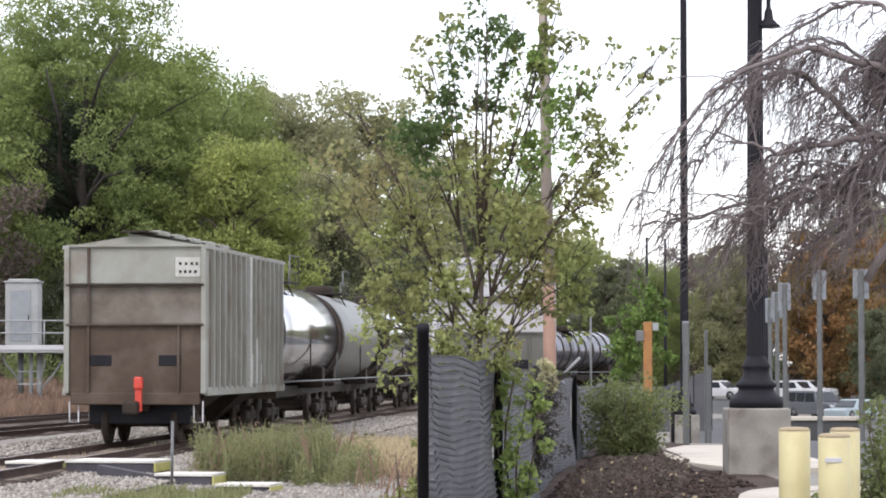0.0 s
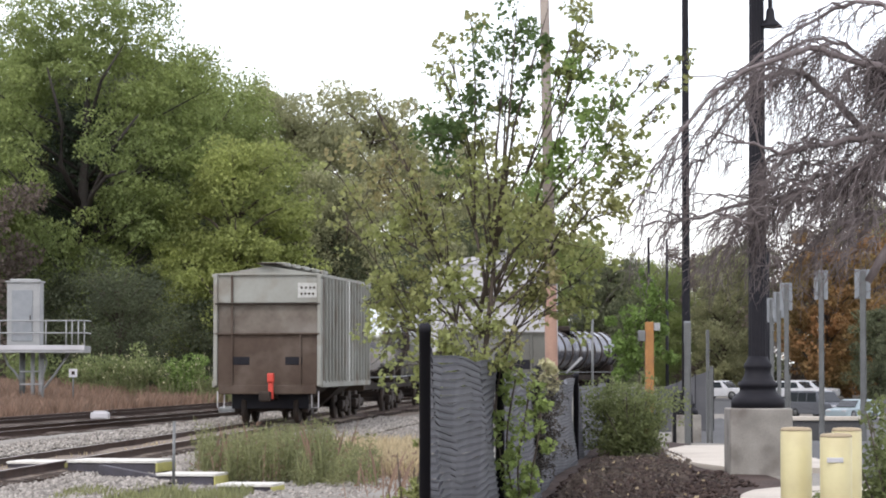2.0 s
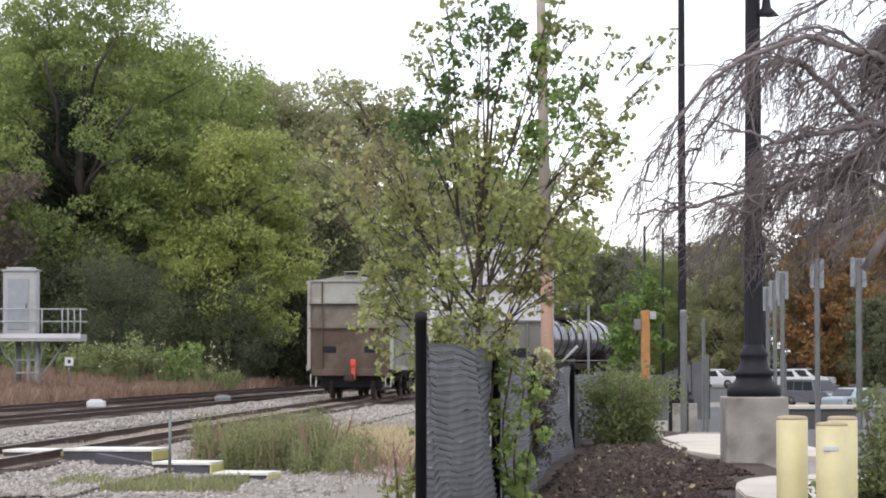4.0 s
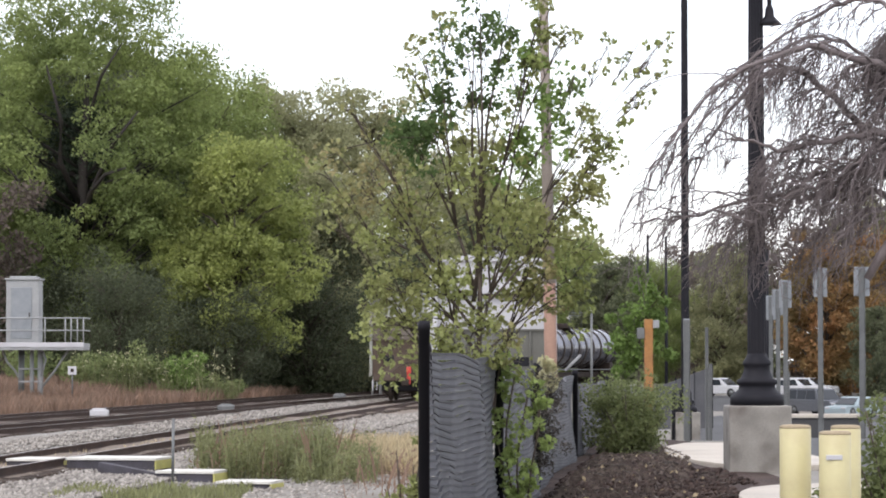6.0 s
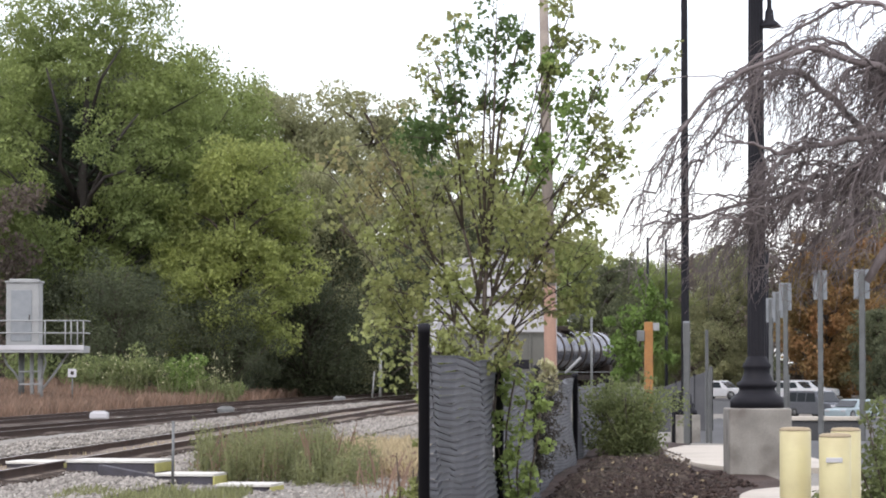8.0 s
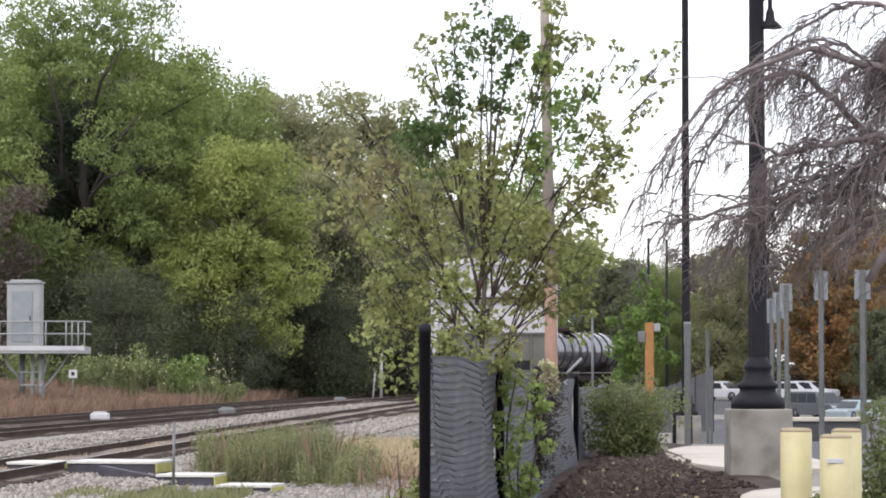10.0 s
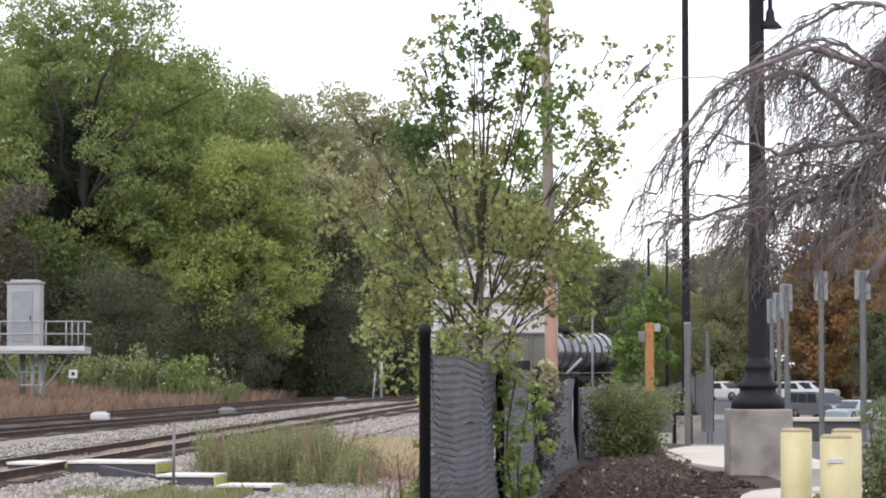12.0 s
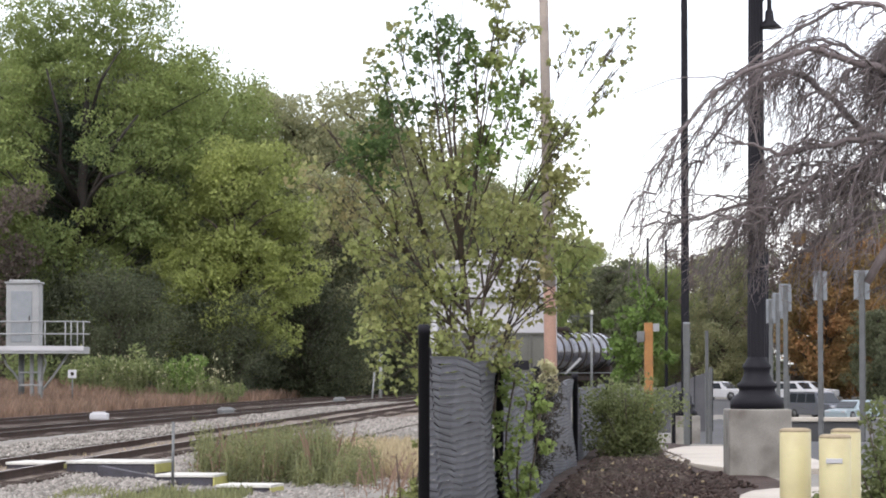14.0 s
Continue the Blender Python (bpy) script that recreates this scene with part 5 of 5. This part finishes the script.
        for limb, p in limbs:
            for k in range(3, len(p) - 3):
                d = p[k] - tip
                if d.x > 0.1 and d.z > 0:
                    cost = abs(d.length - 0.75) + rnd.random() * 0.5
                    if best is None or cost < best[0]:
                        best = (cost, limb, p[k])
        if best is None:
            limb, a = limbs[2][0], limbs[2][1][2]
        else:
            limb, a = best[1], best[2]
        mid = a.lerp(tip, 0.45) + Vector((-0.06, 0, 0.22 * (a - tip).length))
        mid.z = min(mid.z, edge(mid.x))
        b = flow([a, a.lerp(mid, 0.5) + Vector((0, 0, 0.04)), mid, mid.lerp(tip, 0.55) + Vector((-0.05, 0, 0.06)), tip], 14, 0.008)
        part("branch", tube(bmesh.new(), b, [0.011 * (1 - 0.8 * k / 13) for k in range(14)], 5), M["twig"], limb)
        bm = bmesh.new()
        for j in range(4 if x < -1.5 or (x > -0.7 and tip.z > 3.95) else 10):
            c = along(b, rnd.uniform(0.1, 1.0))
            hang(bm, c, min(rnd.uniform(0.15, 0.6), max(0.1, c.z - 2.1)), rnd.gauss(-0.3, 0.3))
        tagged(part("twig_spray", bm, M["twig"], limb), kind="stuff")
    for limb, p in limbs:
        bm = bmesh.new()
        for j in range(10):
            c = along(p, rnd.uniform(0.12, 1.0))
            hang(bm, c, min(rnd.uniform(0.2, 0.7), max(0.1, c.z - 2.15)), rnd.gauss(-0.3, 0.3))
        tagged(part("twig_spray", bm, M["twig"], limb), kind="stuff")
    return t


weeping_tree()


# ---- paving ----
def slab(name, pts, z, thick, mat, label, category):
    bm = bmesh.new()
    a = [bm.verts.new((x, y, z - thick)) for x, y in pts]
    b = [bm.verts.new((x, y, z)) for x, y in pts]
    n = len(pts)
    for k in range(n):
        bm.faces.new((a[k], a[(k + 1) % n], b[(k + 1) % n], b[k]))
    bm.faces.new(b)
    bm.faces.new(a[::-1])
    bmesh.ops.recalc_face_normals(bm, faces=bm.faces)
    bmesh.ops.bevel(bm, geom=[e for e in bm.edges if all(v.co.z > z - 0.001 for v in e.verts)], offset=0.015, segments=2, affect="EDGES")
    return tagged(part(name, bm, mat), label, category, kind="structure")


slab("pavement", [(3.2, 42.6), (3.4, 44.6), (3.8, 46.3), (5.1, 46.5), (5.1, 36.5), (3.6, 36.5), (3.3, 38.2), (3.12, 40.2)], 0.285, 0.3, M["slab"], "pale concrete paving behind the lamp post", "pavement")
slab("pavement", [(2.88, 28.6), (3.0, 29.7), (3.2, 30.6), (3.5, 31.2), (4.0, 31.6), (5.6, 31.6), (5.6, 22.2), (4.2, 22), (3.2, 24), (2.8, 27)], 0.27, 0.3, M["slab"], "pale concrete path beside the mulch", "pavement")
_t = thing("low_wall", pose(9.1, 70, 0), "low dark wall with a pale coping beside the car park", "wall")
part("wall_body", boxed((0, 0, -0.35), (1.9, 0.3, 1.1), 0.02), M["asphalt"], _t)
part("coping", boxed((0, 0, 0.25), (2.0, 0.42, 0.1), 0.02), M["slab"], _t, "pale concrete coping")
tagged(part("concrete_block", boxed((3.2, 44.9, 0.24), (0.44, 0.4, 0.2), 0.05), M["concrete"]), "rough grey concrete block on the mulch", "block")


# ---- posts and signs ----
def sign_post(x, y, top, sign, label):
    g = ground_z(x, y)
    t = thing("sign_post", pose(x, y, g), label, "sign post", "sign posts")
    bm = bmesh.new()
    wide = 0.09 if sign else 0.045
    box(bm, (0, 0, (top - g) / 2 - 0.1), (wide, 0.012, top - g + 0.2), 0.003)
    for sx in (-1, 1):
        box(bm, (sx * (wide / 2 + 0.005), -0.02, (top - g) / 2 - 0.1), (0.012, 0.045, top - g + 0.2), 0.003)
    part("post", bm, M["galv"], t)
    if sign:
        w, h = sign
        part("sign_plate", boxed((0, 0.03, top - g - h / 2 + 0.03), (w, 0.006, h), 0.002), M["sign_back"], t, "bare back of a metal sign")
        for dz in (0.1, h - 0.1):
            part("bolt", tube(bmesh.new(), [(0, -0.03, top - g - dz), (0, 0.035, top - g - dz)], [0.012, 0.012], 6), M["galv"], t)
    return t


sign_post(4.16, 50, 2.26, (0.12, 0.38), "weathered steel post with a narrow plate")
sign_post(7.98, 62, 3.5, (0.3, 0.62), "galvanised sign post seen from behind")
sign_post(7.86, 55, 3.3, (0.3, 0.55), "galvanised sign post seen from behind")
sign_post(8.18, 70, 3.45, (0.3, 0.66), "galvanised sign post seen from behind")
sign_post(8.57, 75, 3.35, (0.3, 0.66), "galvanised sign post seen from behind")
sign_post(8.95, 80, 3.3, (0.3, 0.66), "galvanised sign post seen from behind")
sign_post(5.4, 60, 2.25, None, "plain weathered steel post")
sign_post(5.75, 63, 1.5, None, "short dark steel post")
sign_post(8.0, 68, 1.3, None, "short steel post beside the car park")

_t = thing("meter_post", pose(3.37, 48, -0.1), "orange-brown timber post carrying small grey meter boxes", "post")
part("timber", boxed((0, 0, 1.1), (0.14, 0.14, 2.5), 0.012), M["orange_wood"], _t)
part("meter_box", boxed((0.12, -0.06, 2.27), (0.1, 0.1, 0.13), 0.01), M["galv_pale"], _t)
part("meter_box", boxed((-0.13, -0.06, 2.12), (0.12, 0.1, 0.18), 0.01), M["galv"], _t)

_t = thing("screen_fence", pose(6.95, 95, ground_z(6.95, 95)), "grey fabric screen fence farther along", "fence")
for _k in range(3):
    _bm = boxed((0.3 + 0.6 * _k, 0.1 * _k, 0.8), (0.59, 0.02, 1.6))
    for _v in _bm.verts:
        if _v.co.z > 1:
            _v.co.z = 1.38 + 0.36 * _v.co.x - 0.05 * math.sin(math.pi * (_v.co.x / 0.6 % 1))
    part("fabric_panel", _bm, M["screen"], _t)
for _k in range(4):
    part("post", lathe(bmesh.new(), [(0.03, -0.2), (0.03, 1.42 + 0.216 * _k), (0.02, 1.45 + 0.216 * _k)], 10, "z", (0.6 * _k, 0.1 * _k, 0)), M["black"], _t)
_t = thing("bike_rack", pose(4.74, 58, ground_z(4.74, 58)), "small black tubular rack", "rack")
for _k in range(3):
    part("hoop", tube(bmesh.new(), [(-0.16, 0.2 * _k, 0), (-0.16, 0.2 * _k, 0.95), (-0.12, 0.2 * _k, 1.02), (0.12, 0.2 * _k, 1.02), (0.16, 0.2 * _k, 0.95), (0.16, 0.2 * _k, 0)], [0.022] * 6, 8), M["black"], _t)

_t = thing("timber_offcut", look((-5.8, 55.0, -0.53), (-5.1, 54.4, -0.63)), "dark timber board lying against the crossing step", "board")
part("board", boxed((0, 0, 0), (0.14, 0.2, 1.7), 0.012), M["timber"], _t)
# slim mast with a lamp and a stay before the parked tank car
_t = thing("siding_mast", pose(4.78, 94, ground_z(4.78, 94)), "slim grey mast with a small white lamp", "mast")
part("mast", tube(bmesh.new(), [(0, 0, -0.2), (0, 0, 3.75)], [0.04, 0.035], 8), M["galv"], _t)
part("arm", tube(bmesh.new(), [(0, 0, 3.7), (-0.65, 0, 3.7)], [0.018, 0.018], 6), M["galv"], _t)
part("lamp_head", lathe(bmesh.new(), [(0.02, 3.74), (0.06, 3.77), (0.06, 3.86), (0.02, 3.89)], 12), M["board"], _t, "small white lamp")
part("stay", tube(bmesh.new(), [(-0.85, -0.2, 1.85), (-0.35, 0, 2.35)], [0.045, 0.045], 6), M["galv_pale"], _t)

# ---- trackside pieces ----
def step_box(x0, x1, y, depth, top, label):
    t = thing("walkway_step", pose((x0 + x1) / 2, y, top, 0, 0, -11), label, "step", "walkway steps")
    w = x1 - x0
    part("tread", boxed((0, 0, -0.02), (w, depth, 0.05), 0.008), M["board"], t, "pale painted tread")
    part("riser", boxed((-0.01, 0, -0.17), (w - 0.04, depth - 0.06, 0.25), 0.01), M["timber"], t)
    part("edge_strip", boxed((w / 2 - 0.006, 0, -0.13), (0.03, depth - 0.02, 0.17), 0.005), M["yellow"], t, "yellow painted end")
    return t


step_box(-7.15, -5.35, 57.2, 1.3, -0.30, "pale timber crossing step with a yellow end at the rail")
step_box(-5.12, -4.02, 53.8, 1.0, -0.43, "pale timber step with a yellow end")
step_box(-3.80, -2.83, 50.8, 0.9, -0.495, "lowest pale timber step in the gravel")
step_box(-8.35, -7.35, 57.5, 1.2, -0.33, "pale crossing panel between the rails")
tagged(part("marker_stake", tube(bmesh.new(), [(-4.76, 52, -0.8), (-4.75, 52, 0.55)], [0.028, 0.026], 8), M["galv"]), "thin grey metal stake in the gravel", "stake")
tagged(part("track_signal_mast", tube(bmesh.new(), [(-3.46, 165, -0.6), (-3.46, 165, 2.1)], [0.09, 0.09], 8), M["galv_pale"]), "short pale trackside mast", "mast")
tagged(part("marker_stake", tube(bmesh.new(), [(-3.95, 165, -0.7), (-3.8, 165, 1.05)], [0.05, 0.05], 8), M["galv_pale"]), "leaning pale stake beside the far track", "stake")
for _x, _y in ((-12.35, 106), (-5.3, 152), (-8.6, 117)):
    _t = thing("switch_machine", pose(_x, _y, RAIL_TOP - 0.15), "pale trackside switch box on a tie", "switch box", "switch boxes")
    part("case", boxed((0, 0, 0.13), (0.66, 0.5, 0.24), 0.05), M["white" if _x < -10 else "galv"], _t)
    part("lid", boxed((0, 0, 0.27), (0.46, 0.36, 0.06), 0.02), M["white" if _x < -10 else "galv"], _t)
_t = thing("trackside_sign", pose(-15.72, 125, 0.1), "small white square trackside sign on a post", "sign")
part("post", tube(bmesh.new(), [(0, 0, -0.4), (0, 0, 1.2)], [0.03, 0.03], 6), M["galv"], _t)
part("plate", boxed((0, -0.04, 1.02), (0.36, 0.02, 0.36), 0.006), M["white"], _t)
part("mark", boxed((0, -0.055, 1.02), (0.13, 0.01, 0.15), 0.003), M["steel"], _t)


# ---- cars in the car park ----
def car(m, paint, L, W, H, label, van=False):
    t = thing("car", m, label, "car", "parked cars")
    hood, roof0, roof1 = (0.24, 0.36, 0.97) if van else (0.27, 0.42, 0.80)
    z0, zb = 0.28, H * (0.58 if van else 0.6)
    prof = [(L / 2, z0), (L / 2, zb * 0.82), (L / 2 - 0.1, zb * 0.92), (L / 2 - hood * L, zb), (L / 2 - roof0 * L, H - 0.05), (L / 2 - roof0 * L - 0.15, H), (L / 2 - roof1 * L, H), (-L / 2 + (0.05 if van else 0.5), zb), (-L / 2, zb * 0.95), (-L / 2, z0)]
    bm = bmesh.new()
    sides = []
    for sy in (-1, 1):
        sides.append([bm.verts.new((x, sy * W / 2 * (0.84 if z > zb + 0.05 else 1), z)) for x, z in prof])
    n = len(prof)
    for k in range(n):
        f = bm.faces.new((sides[0][k], sides[0][(k + 1) % n], sides[1][(k + 1) % n], sides[1][k]))
    bm.faces.new(sides[0][::-1])
    bm.faces.new(sides[1])
    bmesh.ops.recalc_face_normals(bm, faces=bm.faces)
    bmesh.ops.bevel(bm, geom=list(bm.edges), offset=0.05, segments=2, affect="EDGES")
    part("body", bm, paint, t)
    xa, xb = L / 2 - roof0 * L + 0.02, L / 2 - roof1 * L + (0.1 if van else -0.05)
    for sy in (-1, 1):
        for k in range(3 if van else 2):
            nn = 3 if van else 2
            u0, u1 = xa + (xb - xa) * k / nn, xa + (xb - xa) * (k + 1) / nn
            bm = bmesh.new()
            vs = [bm.verts.new(p) for p in ((u0 - 0.04 + (0.22 if k == 0 else 0), sy * (W / 2 * 0.97), zb + 0.04), (u1 + 0.04, sy * (W / 2 * 0.97), zb + 0.04), (u1 + 0.04, sy * (W / 2 * 0.865), H - 0.12), (u0 - 0.08, sy * (W / 2 * 0.865), H - 0.12))]
            f = bm.faces.new(vs)
            r = bmesh.ops.extrude_face_region(bm, geom=[f])
            bmesh.ops.translate(bm, verts=[v for v in r["geom"] if isinstance(v, bmesh.types.BMVert)], vec=(0, sy * 0.03, 0))
            part("side_window", bm, M["glass"], t)
        for x in (L / 2 - 0.19 * L, -L / 2 + 0.2 * L):
            w = part("wheel", lathe(bmesh.new(), [(0.1, -0.1), (0.34, -0.1), (0.36, -0.06), (0.36, 0.06), (0.34, 0.1), (0.1, 0.1)], 20, "y", (x, sy * (W / 2 - 0.08), 0.36)), M["rubber"], t)
            part("rim", lathe(bmesh.new(), [(0.02, -0.115), (0.2, -0.11), (0.21, 0.11), (0.02, 0.115)], 14, "y", (x, sy * (W / 2 - 0.08), 0.36)), M["galv"], w)
        part("headlight", boxed((L / 2 - 0.03, sy * W * 0.36, zb * 0.78), (0.1, 0.36, 0.14), 0.03), M["white"], t)
    bm = bmesh.new()
    x0, x1 = L / 2 - hood * L - 0.02, L / 2 - roof0 * L + 0.02
    vs = [bm.verts.new(p) for p in ((x0, -W * 0.42, zb + 0.05), (x0, W * 0.42, zb + 0.05), (x1 + 0.02, W * 0.38, H - 0.09), (x1 + 0.02, -W * 0.38, H - 0.09))]
    f = bm.faces.new(vs)
    r = bmesh.ops.extrude_face_region(bm, geom=[f])
    bmesh.ops.translate(bm, verts=[v for v in r["geom"] if isinstance(v, bmesh.types.BMVert)], vec=(0.05, 0, 0.03))
    part("windscreen", bm, M["glass"], t)
    return t


car(pose(26.75, 209, ground_z(26.75, 209) + 0.05, 0, 0, -60), M["car_grey"], 5.2, 1.95, 1.9, "grey four-wheel-drive estate parked in the car park", True)
car(pose(27.9, 200, ground_z(27.9, 200) + 0.05, 0, 0, 230), M["car_blue"], 4.4, 1.75, 1.42, "pale silver-blue saloon parked in the car park")
car(pose(27.4, 228, ground_z(27.4, 228) + 0.05, 0, 0, -30), M["car_white"], 4.5, 1.8, 1.5, "white saloon parked farther back")
car(pose(29.4, 236, ground_z(29.4, 236) + 0.05, 0, 0, -30), M["car_white"], 4.6, 1.8, 1.5, "white car parked farther back")
car(pose(21.8, 230, ground_z(21.8, 230) + 0.05, 0, 0, -35), M["car_white"], 4.5, 1.8, 1.5, "silver-white saloon parked far off")


# ---- what moves ----
def rail_pose(y, extra=0.0):
    h = math.degrees(math.atan((track_x(y + 6) - track_x(y - 1)) / 7))
    return pose(track_x(y), y, RAIL_TOP, 0, 0, -h - extra)


# sideways lean of the sapling's top in metres, gust by gust
GUST = [(0, 0.02), (0.5, 0.06), (1, 0.30), (1.5, 0.40), (2, 0.22), (2.5, 0.26), (3, 0.06), (3.6, 0.14), (4.4, -0.04), (5.5, -0.03), (6, -0.04), (6.5, -0.07), (7, 0.06), (7.5, 0.14), (8, 0.08), (8.8, -0.05), (9.6, 0.08), (10.5, 0.0), (11, 0.02), (11.5, 0.10), (12, -0.04), (12.5, -0.11), (13, -0.27), (13.5, -0.33), (14, -0.40)]


def motions():
    way = [(0, 0), (0.5, 5.3), (1, 10.9), (1.5, 16.7), (2, 22.4), (2.5, 28.2), (3, 34.4), (4, 46.5), (5.5, 62), (6.5, 71.5), (8, 85), (11, 111), (14, 136)]
    walk(rear, [(s, Matrix.Translation((0.05, 0, 0)) @ rail_pose(69 + d, 1.5)) for s, d in way])
    for k, tank in enumerate(tanks):
        walk(tank, [(s, Matrix.Translation((0.2, 0, 0)) @ rail_pose(69 + d + 12.9 + 15.2 * k, 1.2 if k == 0 else 0)) for s, d in way])
    for k, (limb, gain) in enumerate(STEMS):
        lag = (k * 37 % 11 - 5) * 0.012
        rows = []
        for s, g in GUST:
            if k >= BRIGHT:
                g = 0.35 * g + 0.05 * math.sin(s * 2.1 + k)
            wob = 0.02 * math.sin(s * 5.3 + k * 1.7)
            rows.append((s, pose(0, 0, 1.25, 1.5 * math.sin(s * 3.1 + k), math.degrees((g + wob + lag) * gain / 3.0), 2.0 * math.sin(s * 2.3 + 2 * k))))
        walk(limb, rows)

    def travel(s):
        for (s0, d0), (s1, d1) in zip(way, way[1:]):
            if s <= s1:
                return d0 + (d1 - d0) * (s - s0) / (s1 - s0)
    for car_, wheel in WHEELS:
        if car_ is rear:
            home = wheel.location.copy()
            walk(wheel, [(k / 30, Matrix.Translation(home) @ Matrix.Rotation(-travel(k / 30) / 0.48, 4, "X")) for k in range(421)])


motions()
